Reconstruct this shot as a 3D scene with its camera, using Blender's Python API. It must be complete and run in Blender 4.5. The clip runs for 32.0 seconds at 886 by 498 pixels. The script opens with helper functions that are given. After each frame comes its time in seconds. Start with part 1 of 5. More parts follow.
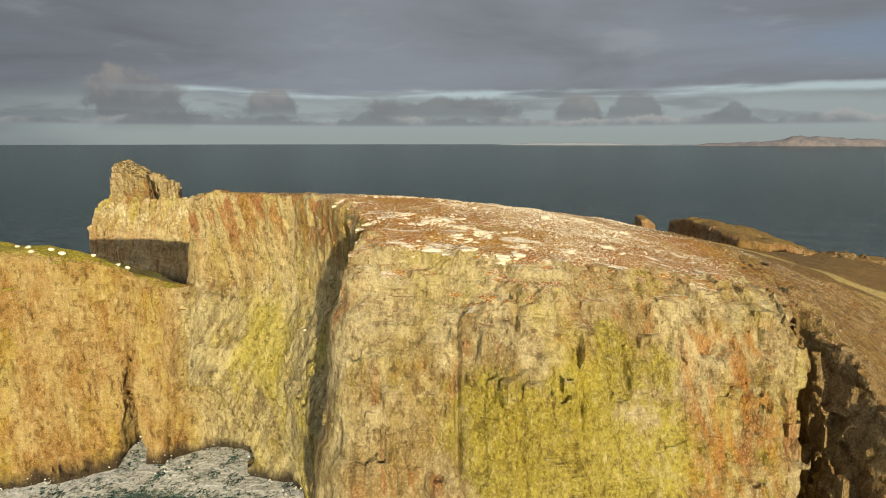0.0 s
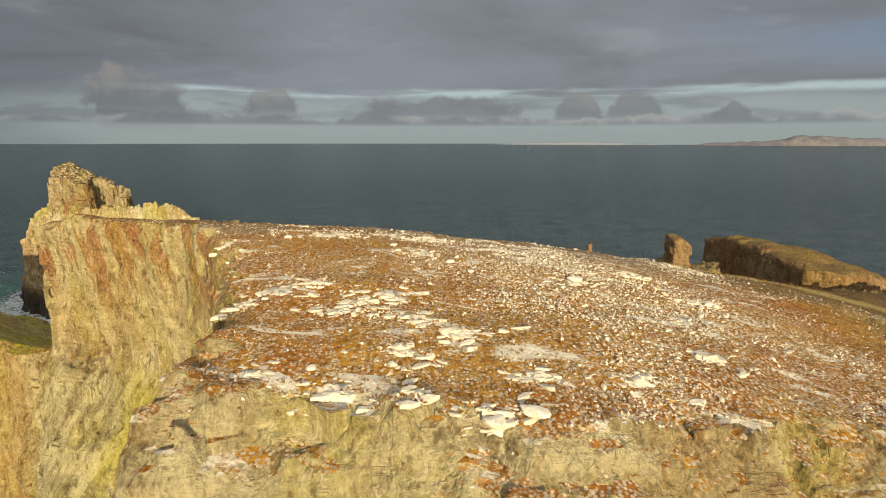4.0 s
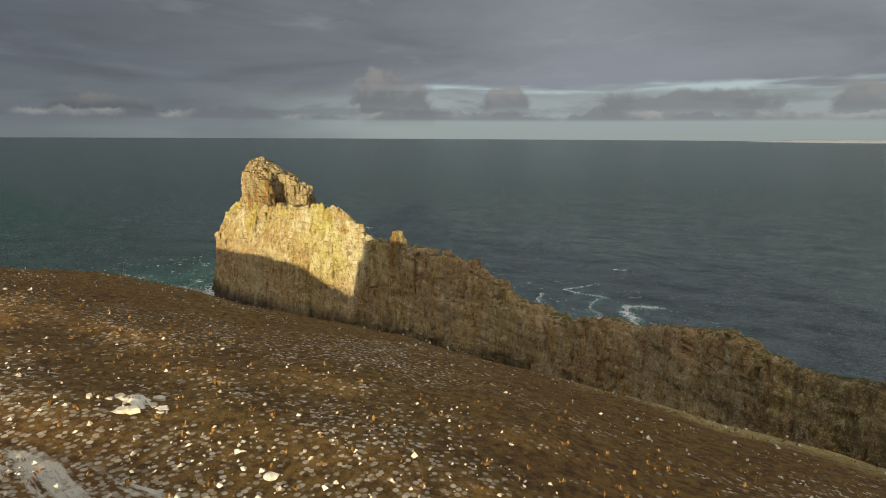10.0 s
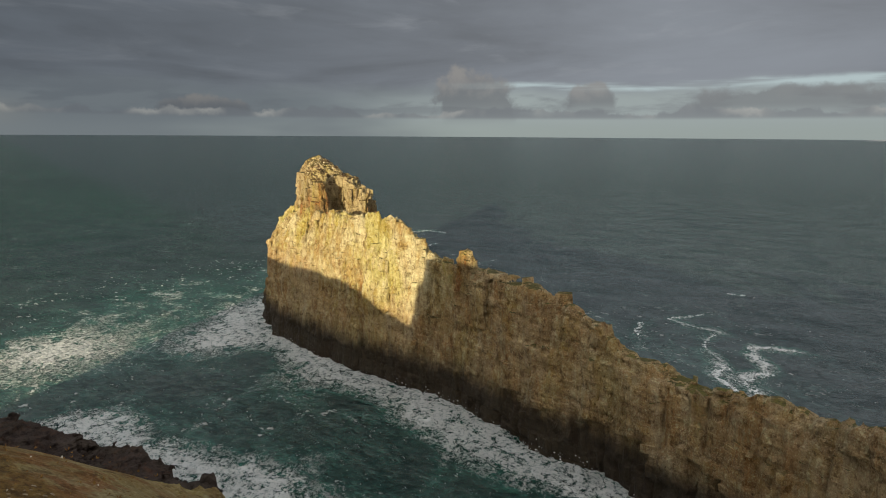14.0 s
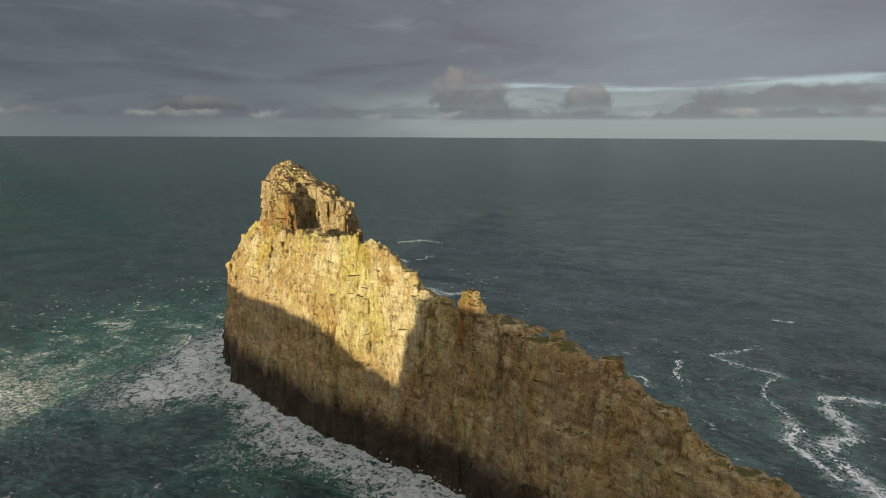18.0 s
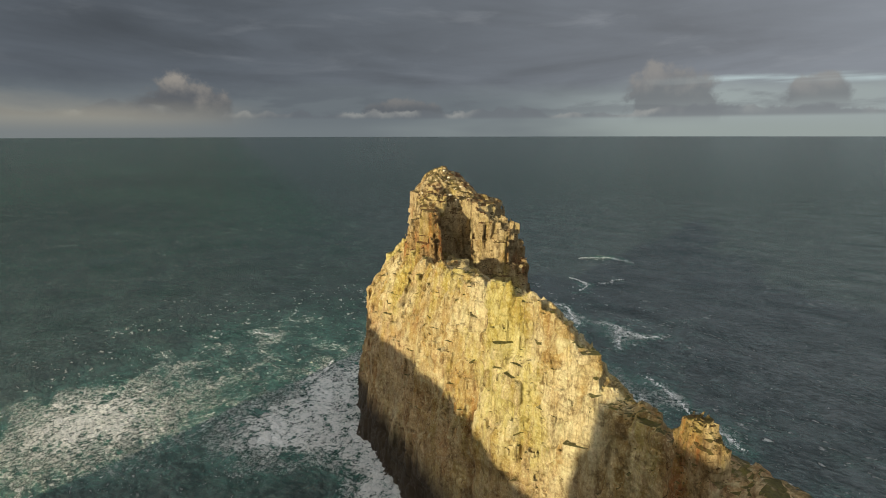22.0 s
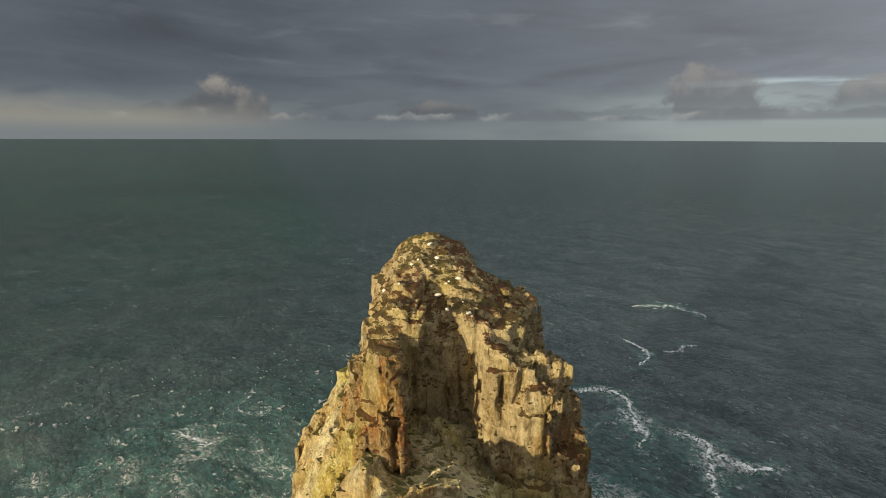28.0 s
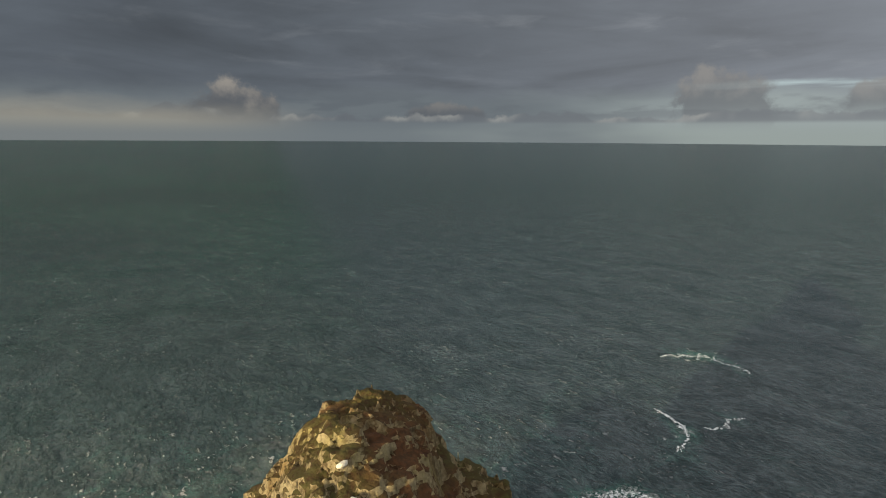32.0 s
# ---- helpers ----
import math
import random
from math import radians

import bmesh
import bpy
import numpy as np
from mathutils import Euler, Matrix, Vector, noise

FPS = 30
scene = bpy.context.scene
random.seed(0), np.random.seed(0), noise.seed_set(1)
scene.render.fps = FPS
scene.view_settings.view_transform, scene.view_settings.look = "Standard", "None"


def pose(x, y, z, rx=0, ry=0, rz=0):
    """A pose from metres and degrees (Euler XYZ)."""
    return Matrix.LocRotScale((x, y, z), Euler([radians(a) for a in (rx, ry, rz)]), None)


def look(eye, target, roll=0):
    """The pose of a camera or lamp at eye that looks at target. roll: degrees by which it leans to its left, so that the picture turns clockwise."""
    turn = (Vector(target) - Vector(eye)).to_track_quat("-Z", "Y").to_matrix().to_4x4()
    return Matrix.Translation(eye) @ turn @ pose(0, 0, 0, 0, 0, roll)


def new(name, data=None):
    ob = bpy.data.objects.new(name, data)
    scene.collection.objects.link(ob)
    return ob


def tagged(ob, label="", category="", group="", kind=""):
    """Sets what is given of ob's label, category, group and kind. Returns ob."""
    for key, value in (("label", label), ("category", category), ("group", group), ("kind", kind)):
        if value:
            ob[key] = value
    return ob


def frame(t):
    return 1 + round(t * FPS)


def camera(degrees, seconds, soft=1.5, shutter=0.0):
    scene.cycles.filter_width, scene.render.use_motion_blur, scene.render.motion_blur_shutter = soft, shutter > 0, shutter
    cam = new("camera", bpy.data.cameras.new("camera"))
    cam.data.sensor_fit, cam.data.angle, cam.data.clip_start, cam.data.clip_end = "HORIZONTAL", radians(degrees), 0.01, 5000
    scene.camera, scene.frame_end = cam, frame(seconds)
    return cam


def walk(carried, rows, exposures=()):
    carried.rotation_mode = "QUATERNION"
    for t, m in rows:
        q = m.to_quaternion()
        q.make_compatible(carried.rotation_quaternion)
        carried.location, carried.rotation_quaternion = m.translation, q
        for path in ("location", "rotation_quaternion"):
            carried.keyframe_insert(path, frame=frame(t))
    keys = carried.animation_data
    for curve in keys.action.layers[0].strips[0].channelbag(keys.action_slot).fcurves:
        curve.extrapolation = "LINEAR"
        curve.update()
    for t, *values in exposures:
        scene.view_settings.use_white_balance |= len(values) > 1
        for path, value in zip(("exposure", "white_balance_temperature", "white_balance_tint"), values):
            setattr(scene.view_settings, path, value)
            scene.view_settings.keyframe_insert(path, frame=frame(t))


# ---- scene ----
cam = camera(78.35, 32.0, soft=1.0)
# seconds, x, y, z, turn about x, y, z in degrees
ROWS = [
    (0.0, -0.00, 0.00, 71.25, 78.84, 0.01, -1.30),
    (0.5, 0.59, 4.69, 71.22, 78.83, -0.01, -1.30),
    (1.0, 1.21, 9.49, 71.25, 78.85, -0.03, -1.31),
    (1.5, 1.84, 14.18, 71.19, 78.82, -0.02, -1.28),
    (2.0, 2.50, 18.99, 71.17, 78.86, -0.02, -1.28),
    (2.5, 3.15, 23.55, 71.16, 78.84, -0.01, -1.28),
    (4.5, 5.89, 42.24, 71.69, 78.76, -0.03, -1.32),
    (5.0, 6.66, 46.91, 71.65, 78.79, 0.01, -0.63),
    (5.5, 7.34, 51.48, 71.59, 78.77, 0.03, 0.24),
    (6.0, 8.01, 56.06, 71.56, 78.75, -0.01, 1.35),
    (6.5, 8.53, 60.49, 71.49, 78.72, -0.09, 2.75),
    (7.0, 8.90, 65.19, 71.44, 78.69, -0.10, 5.54),
    (7.5, 9.15, 69.62, 71.40, 78.61, -0.17, 9.20),
    (8.0, 9.24, 74.31, 71.33, 78.59, -0.16, 12.98),
    (8.5, 9.05, 78.84, 71.21, 78.54, -0.09, 15.38),
    (9.0, 8.69, 83.51, 71.20, 78.48, -0.20, 17.02),
    (9.5, 8.09, 87.99, 71.17, 78.41, -0.26, 19.13),
    (10.0, 7.46, 92.55, 71.30, 78.30, -0.31, 22.03),
    (10.5, 6.89, 96.93, 71.12, 78.23, -0.33, 24.82),
    (11.0, 5.89, 101.23, 71.00, 78.19, -0.29, 27.29),
    (11.5, 4.46, 105.45, 70.91, 78.15, -0.42, 28.33),
    (12.0, 2.64, 109.62, 70.82, 78.11, -0.46, 29.19),
    (12.5, 0.59, 113.69, 70.75, 78.08, -0.52, 29.64),
    (13.0, -1.68, 117.67, 70.76, 78.08, -0.41, 30.02),
    (13.5, -4.11, 121.50, 70.72, 78.07, -0.44, 30.29),
    (14.0, -6.60, 125.30, 70.66, 78.08, -0.35, 30.33),
    (14.5, -9.04, 129.00, 70.53, 78.08, -0.37, 30.45),
    (16.5, -18.35, 145.01, 70.22, 78.08, -0.33, 30.87),
    (17.0, -20.58, 149.19, 70.26, 78.11, -0.25, 30.30),
    (17.5, -22.85, 153.25, 70.31, 78.13, -0.29, 29.98),
    (18.0, -25.20, 157.30, 70.41, 78.16, -0.26, 30.02),
    (18.5, -27.51, 161.45, 70.40, 78.11, -0.22, 32.46),
    (19.0, -29.94, 165.78, 70.36, 78.10, -0.20, 35.28),
    (19.5, -32.60, 170.09, 70.30, 78.09, -0.14, 37.48),
    (20.0, -35.51, 174.53, 70.36, 78.07, -0.05, 40.57),
    (20.5, -38.54, 178.98, 70.38, 78.03, -0.06, 43.51),
    (21.0, -41.71, 183.44, 70.40, 78.02, 0.04, 46.83),
    (21.5, -44.94, 187.73, 70.35, 78.02, 0.18, 48.42),
    (22.0, -48.39, 191.90, 70.44, 78.07, 0.12, 49.26),
    (22.5, -51.75, 195.96, 70.43, 78.06, 0.25, 49.88),
    (23.0, -55.45, 199.99, 70.53, 78.10, 0.04, 50.52),
    (23.5, -59.02, 203.98, 70.62, 78.10, 0.05, 50.99),
    (24.0, -62.66, 207.90, 70.84, 78.15, 0.07, 51.35),
    (24.5, -66.30, 211.71, 71.11, 78.12, 0.01, 51.71),
    (25.0, -70.16, 215.56, 71.64, 78.15, -0.14, 51.99),
    (25.5, -73.96, 219.49, 72.12, 78.15, -0.11, 52.16),
    (27.5, -89.12, 234.77, 74.72, 78.29, -0.16, 52.61),
    (28.0, -92.88, 238.40, 75.54, 78.32, -0.21, 52.75),
    (28.5, -96.40, 241.91, 76.24, 78.32, -0.18, 52.87),
    (29.0, -99.90, 245.49, 77.03, 78.36, -0.25, 52.99),
    (29.5, -103.34, 248.91, 77.76, 78.37, -0.18, 53.10),
    (30.0, -106.81, 252.44, 78.61, 78.41, -0.27, 53.26),
    (30.5, -110.26, 255.86, 79.41, 78.41, -0.18, 53.33),
    (31.0, -113.74, 259.27, 80.38, 78.45, -0.20, 53.37),
    (31.5, -117.19, 262.60, 81.26, 78.42, -0.30, 53.47),
    (32.0, -120.74, 266.05, 82.25, 78.46, -0.36, 53.59),
]
walk(cam, [(t, pose(x, y, z, rx, ry, rz)) for t, x, y, z, rx, ry, rz in ROWS], exposures=((0.0, 0.3), (32.0, 0.3)))

# ---- world, sun ----
SUN_DIR = Vector((0.238, -0.957, 0.165)).normalized()      # towards the sun
sun_data = bpy.data.lights.new("sun", "SUN")
sun_data.energy, sun_data.angle, sun_data.color = 5.3, radians(0.6), (1.0, 0.85, 0.535)
sun = new("sun", sun_data)
sun.matrix_world = look(SUN_DIR * 100, (0, 0, 0))


def nodes_of(tree):
    """Short helpers for a node tree: add a node, link sockets."""
    tree.nodes.clear()

    def add(kind, **values):
        n = tree.nodes.new(kind)
        for key, value in values.items():
            if key in ("operation", "blend_type", "data_type", "noise_dimensions", "feature", "distance", "sky_type", "musgrave_type",
                       "sun_disc", "sun_elevation", "sun_rotation", "attribute_name", "interpolation_type", "noise_type", "clamp", "clamp_factor", "normalize", "vector_type", "altitude", "air_density", "dust_density", "ozone_density"):
                setattr(n, key, value)
            else:
                n.inputs[key.replace("_", " ")].default_value = value
        return n

    def link(a, b):
        tree.links.new(a, b)
    return add, link


class Nodes:
    """Builds shader formulas with few words."""

    def __init__(self, tree):
        self.tree = tree
        self.add, self.link = nodes_of(tree)

    def put(self, socket, value):
        if isinstance(value, bpy.types.NodeSocket):
            self.link(value, socket)
        elif isinstance(value, (tuple, list)):
            socket.default_value = (*value, 1.0) if len(value) == 3 and socket.type == "RGBA" else value
        else:
            socket.default_value = value

    def math(self, op, a, b=0.0, c=0.0, clamp=False):
        n = self.add("ShaderNodeMath", operation=op)
        n.use_clamp = clamp
        for i, v in enumerate((a, b, c)):
            self.put(n.inputs[i], v)
        return n.outputs[0]

    def vec(self, op, a, b=(0, 0, 0)):
        n = self.add("ShaderNodeVectorMath", operation=op)
        self.put(n.inputs[0], a)
        self.put(n.inputs[3 if op == "SCALE" else 1], b)
        return n.outputs["Value" if op in ("LENGTH", "DOT_PRODUCT") else "Vector"]

    def mix(self, fac, a, b, blend="MIX"):
        n = self.add("ShaderNodeMix", data_type="RGBA", blend_type=blend)
        self.put(n.inputs[0], fac)
        self.put(n.inputs[6], a)
        self.put(n.inputs[7], b)
        return n.outputs[2]

    def noise(self, vector, scale, detail=4.0, rough=0.55, distort=0.0):
        n = self.add("ShaderNodeTexNoise", Scale=scale, Detail=detail, Roughness=rough, Distortion=distort)
        self.link(vector, n.inputs["Vector"])
        return n.outputs["Fac"]

    def voronoi(self, vector, scale, feature="F1", out="Distance", random=1.0):
        n = self.add("ShaderNodeTexVoronoi", feature=feature, Scale=scale, Randomness=random)
        self.link(vector, n.inputs["Vector"])
        return n.outputs[out]

    def step(self, value, lo, hi):
        """0 below lo, 1 above hi, smooth between."""
        n = self.add("ShaderNodeMapRange", interpolation_type="SMOOTHSTEP")
        n.clamp = True
        self.put(n.inputs[0], value)
        n.inputs[1].default_value, n.inputs[2].default_value = lo, hi
        return n.outputs[0]

    def xyz(self, vector):
        n = self.add("ShaderNodeSeparateXYZ")
        self.link(vector, n.inputs[0])
        return n.outputs

    def join(self, x, y, z):
        n = self.add("ShaderNodeCombineXYZ")
        for i, v in enumerate((x, y, z)):
            self.put(n.inputs[i], v)
        return n.outputs[0]

    def bump(self, height, strength, distance, normal=None):
        n = self.add("ShaderNodeBump", Strength=strength, Distance=distance)
        self.link(height, n.inputs["Height"])
        if normal is not None:
            self.link(normal, n.inputs["Normal"])
        return n.outputs[0]


# heaps of cloud over the horizon: direction, foot, height, half width, how far their tops catch the light
HEAPS = ((-0.454, 0.888, 0.036, 0.085, 0.090, 0.45), (-0.265, 0.964, 0.045, 0.045, 0.055, 0.35), (0.02, 1.0, 0.040, 0.042, 0.150, 0.12), (0.253, 0.967, 0.036, 0.050, 0.048, 0.35),
         (0.35, 0.936, 0.038, 0.042, 0.060, 0.12), (0.48, 0.877, 0.036, 0.030, 0.034, 0.15), (-0.96, 0.275, 0.030, 0.070, 0.088, 0.85), (-0.80, 0.60, 0.034, 0.028, 0.100, 0.30))


def make_world():
    """A grey evening sky: a soft mottled sheet, a paler strip low over the sea, heaps of cloud between, bright round the low sun."""
    world = bpy.data.worlds.new("overcast_evening_sky")
    scene.world = world
    world.use_nodes = True
    n = Nodes(world.node_tree)
    d = n.add("ShaderNodeTexCoord").outputs["Generated"]
    x, y, z = n.xyz(d)
    sky = n.add("ShaderNodeTexSky", sky_type="NISHITA", sun_disc=False, sun_elevation=math.asin(SUN_DIR.z),
                sun_rotation=math.atan2(SUN_DIR.x, SUN_DIR.y), dust_density=1.0)
    clear = n.mix(1.0, sky.outputs[0], (0.05, 0.055, 0.065), "MULTIPLY")
    up = n.math("ADD", n.math("MAXIMUM", z, 0.0), 0.09)
    flat = n.join(n.math("DIVIDE", x, up), n.math("DIVIDE", y, up), 0.0)
    sheet = n.noise(n.vec("ADD", flat, (3.1, 0.4, 0)), 0.55, 8.0, 0.58, 0.6)
    streak = n.noise(n.vec("MULTIPLY", d, (1.3, 1.3, 8.0)), 1.5, 6.0, 0.50, 0.4)
    large = n.noise(n.vec("MULTIPLY", d, (1.0, 1.0, 4.0)), 1.6, 3.0, 0.5, 0.3)
    body = n.math("ADD", n.math("MULTIPLY", sheet, 0.42), n.math("ADD", n.math("MULTIPLY", streak, 0.33), n.math("MULTIPLY", large, 0.25)))
    east = n.step(n.math("ADD", n.math("MULTIPLY", x, 0.95), n.math("MULTIPLY", y, 0.25)), -1.0, 0.20)
    dark = n.mix(east, (0.043, 0.050, 0.058), (0.112, 0.119, 0.130))
    light = n.mix(east, (0.090, 0.105, 0.124), (0.190, 0.207, 0.232))
    grey = n.mix(n.step(body, 0.30, 0.66), dark, light)
    blue = n.math("MULTIPLY", n.step(n.math("ADD", x, n.math("MULTIPLY", n.math("SUBTRACT", streak, 0.5), 0.9)), 0.34, 0.74), n.math("MULTIPLY", n.step(z, 0.085, 0.13), n.math("SUBTRACT", 1.0, n.step(z, 0.17, 0.25))))
    high = n.mix(n.math("MULTIPLY", n.math("MULTIPLY", blue, n.step(body, 0.44, 0.56)), 0.6), grey, n.mix(0.6, clear, (0.135, 0.185, 0.290)))
    wisp = n.noise(n.vec("MULTIPLY", d, (2.2, 2.2, 11.0)), 2.6, 6.0, 0.55, 0.4)
    high = n.mix(n.math("MULTIPLY", n.math("MULTIPLY", n.step(wisp, 0.54, 0.74), n.step(z, 0.08, 0.12)), n.math("ADD", 0.10, n.math("MULTIPLY", east, 0.28))), high, (0.25, 0.265, 0.285))
    # the zenith of an overcast sky is its lightest part
    dome = n.step(z, 0.30, 0.75)
    high = n.mix(dome, high, n.mix(n.step(sheet, 0.35, 0.65), (0.40, 0.43, 0.47), (0.58, 0.61, 0.64)))
    # paler strip low over the sea, brightest to the north-east
    soft = n.noise(n.vec("MULTIPLY", d, (1, 1, 3.0)), 5.0, 6.0, 0.58)
    ragged = n.math("ADD", z, n.math("MULTIPLY", n.math("SUBTRACT", soft, 0.5), 0.050))
    glow = n.noise(n.vec("MULTIPLY", d, (1.0, 1.0, 5.0)), 2.6, 3.0, 0.5)
    side = n.step(n.math("ADD", n.math("MULTIPLY", east, 0.75), n.math("MULTIPLY", glow, 0.7)), 0.50, 1.02)
    strip = n.mix(side, (0.112, 0.130, 0.142), (0.255, 0.292, 0.288))
    low_band = n.math("SUBTRACT", 1.0, n.step(ragged, 0.055, 0.095))
    sky1 = n.mix(n.math("MULTIPLY", low_band, 0.85), high, strip)
    rz = n.math("ADD", z, n.math("MULTIPLY", n.math("SUBTRACT", soft, 0.5), 0.022))
    rift = n.math("MULTIPLY", n.step(rz, 0.070, 0.079), n.math("SUBTRACT", 1.0, n.step(rz, 0.082, 0.091)))
    rift = n.math("MULTIPLY", n.math("MULTIPLY", rift, n.step(side, 0.45, 0.9)), n.step(n.noise(n.vec("MULTIPLY", d, (1, 1, 14)), 3.2, 4.0, 0.55, 0.2), 0.42, 0.60))
    sky1 = n.mix(n.math("MULTIPLY", rift, 0.75), sky1, (0.37, 0.45, 0.46))
    # low level banks
    bank = n.noise(n.vec("MULTIPLY", n.vec("ADD", d, (0.3, 0.1, 0)), (1, 1, 4.5)), 6.5, 6.0, 0.55, 0.2)
    bank_on = n.math("MULTIPLY", n.step(bank, 0.47, 0.60), n.math("MULTIPLY", n.step(z, 0.026, 0.040), n.math("SUBTRACT", 1.0, n.step(z, 0.060, 0.085))))
    sky1 = n.mix(n.math("MULTIPLY", bank_on, 0.55), sky1, n.mix(east, (0.070, 0.083, 0.098), (0.150, 0.162, 0.172)))
    # heaped clouds with level feet
    puff = n.math("ADD", n.math("MULTIPLY", n.noise(d, 16.0, 7.0, 0.58, 0.2), 0.75), n.math("MULTIPLY", n.noise(d, 38.0, 5.0, 0.6), 0.25))
    for hx, hy, foot, tall, wide, shine in HEAPS:
        across = n.math("DIVIDE", n.math("SUBTRACT", n.math("MULTIPLY", x, hy), n.math("MULTIPLY", y, hx)), wide)
        ahead = n.step(n.math("ADD", n.math("MULTIPLY", x, hx), n.math("MULTIPLY", y, hy)), 0.5, 0.8)
        rise = n.math("DIVIDE", n.math("SUBTRACT", z, foot), tall)
        rad = n.math("SQRT", n.math("ADD", n.math("MULTIPLY", across, across), n.math("MULTIPLY", rise, rise)))
        edge = n.math("SUBTRACT", rad, n.math("MULTIPLY", n.math("SUBTRACT", puff, 0.5), 1.7))
        mask = n.math("MULTIPLY", n.math("MULTIPLY", n.math("SUBTRACT", 1.0, n.step(edge, 0.72, 0.98)), n.step(rise, -0.35, 0.30)), ahead)
        top = n.step(n.math("ADD", n.math("MULTIPLY", rise, 0.8), n.math("MULTIPLY", n.math("SUBTRACT", puff, 0.5), 1.6)), 0.15, 0.85)
        dim = n.mix(east, (0.070, 0.077, 0.088), (0.135, 0.143, 0.150))
        col = n.mix(n.math("MULTIPLY", top, min(1.0, shine * 1.6)), dim, n.mix(east, (0.225, 0.208, 0.185), (0.255, 0.243, 0.228)))
        sky1 = n.mix(n.math("MULTIPLY", mask, 0.68 + 0.3 * shine), sky1, col)
    # a row of small heaps far off, their tops in the light
    round_ = n.vec("MULTIPLY", d, (1, 1, 0))
    rising = n.math("ADD", n.math("MULTIPLY", n.noise(round_, 7.0, 3.0, 0.6), 0.060), n.math("MULTIPLY", n.noise(d, 34.0, 5.0, 0.6), 0.026))
    above = n.math("SUBTRACT", z, n.math("SUBTRACT", rising, 0.004))
    row = n.math("MULTIPLY", n.math("SUBTRACT", 1.0, n.step(above, -0.003, 0.003)), n.step(z, 0.024, 0.031))
    crown = n.math("MULTIPLY", n.step(above, -0.016, -0.001), n.step(n.noise(n.vec("ADD", round_, (5, 2, 0)), 9.0, 3.0, 0.5), 0.46, 0.62))
    sky1 = n.mix(n.math("MULTIPLY", row, 0.75), sky1, n.mix(n.math("MULTIPLY", crown, 0.9), n.mix(east, (0.085, 0.096, 0.110), (0.150, 0.162, 0.172)), n.mix(east, (0.23, 0.235, 0.225), (0.30, 0.30, 0.285))))
    west_glow = n.math("MULTIPLY", n.step(n.math("MULTIPLY", x, -1.0), 0.90, 0.995), n.math("SUBTRACT", 1.0, n.step(ragged, 0.020, 0.070)))
    sky2 = n.mix(n.math("MULTIPLY", west_glow, 0.6), sky1, (0.28, 0.262, 0.21))
    haze = n.math("SUBTRACT", 1.0, n.step(z, 0.002, 0.034))
    sky3 = n.mix(n.math("MULTIPLY", haze, 0.8), sky2, n.mix(side, (0.125, 0.145, 0.155), (0.225, 0.258, 0.245)))
    # bright haze round the low sun
    toward = n.math("MAXIMUM", n.vec("DOT_PRODUCT", d, tuple(SUN_DIR)), 0.0)
    halo = n.math("ADD", n.math("MULTIPLY", n.math("POWER", toward, 3.0), 0.6), n.math("MULTIPLY", n.math("POWER", toward, 24.0), 1.6))
    halo = n.math("MULTIPLY", halo, n.step(z, -0.02, 0.03))
    sky4 = n.mix(1.0, sky3, n.mix(halo, (0, 0, 0), (1.0, 0.86, 0.66)), "ADD")
    bg = n.add("ShaderNodeBackground", Strength=1.10)
    n.link(sky4, bg.inputs["Color"])
    out = n.add("ShaderNodeOutputWorld")
    n.link(bg.outputs[0], out.inputs[0])


make_world()


# ---- materials ----
def material(name):
    m = bpy.data.materials.new(name)
    m.use_nodes = True
    n = Nodes(m.node_tree)
    bsdf = n.add("ShaderNodeBsdfPrincipled")
    out = n.add("ShaderNodeOutputMaterial")
    n.link(bsdf.outputs[0], out.inputs[0])
    return m, n, bsdf


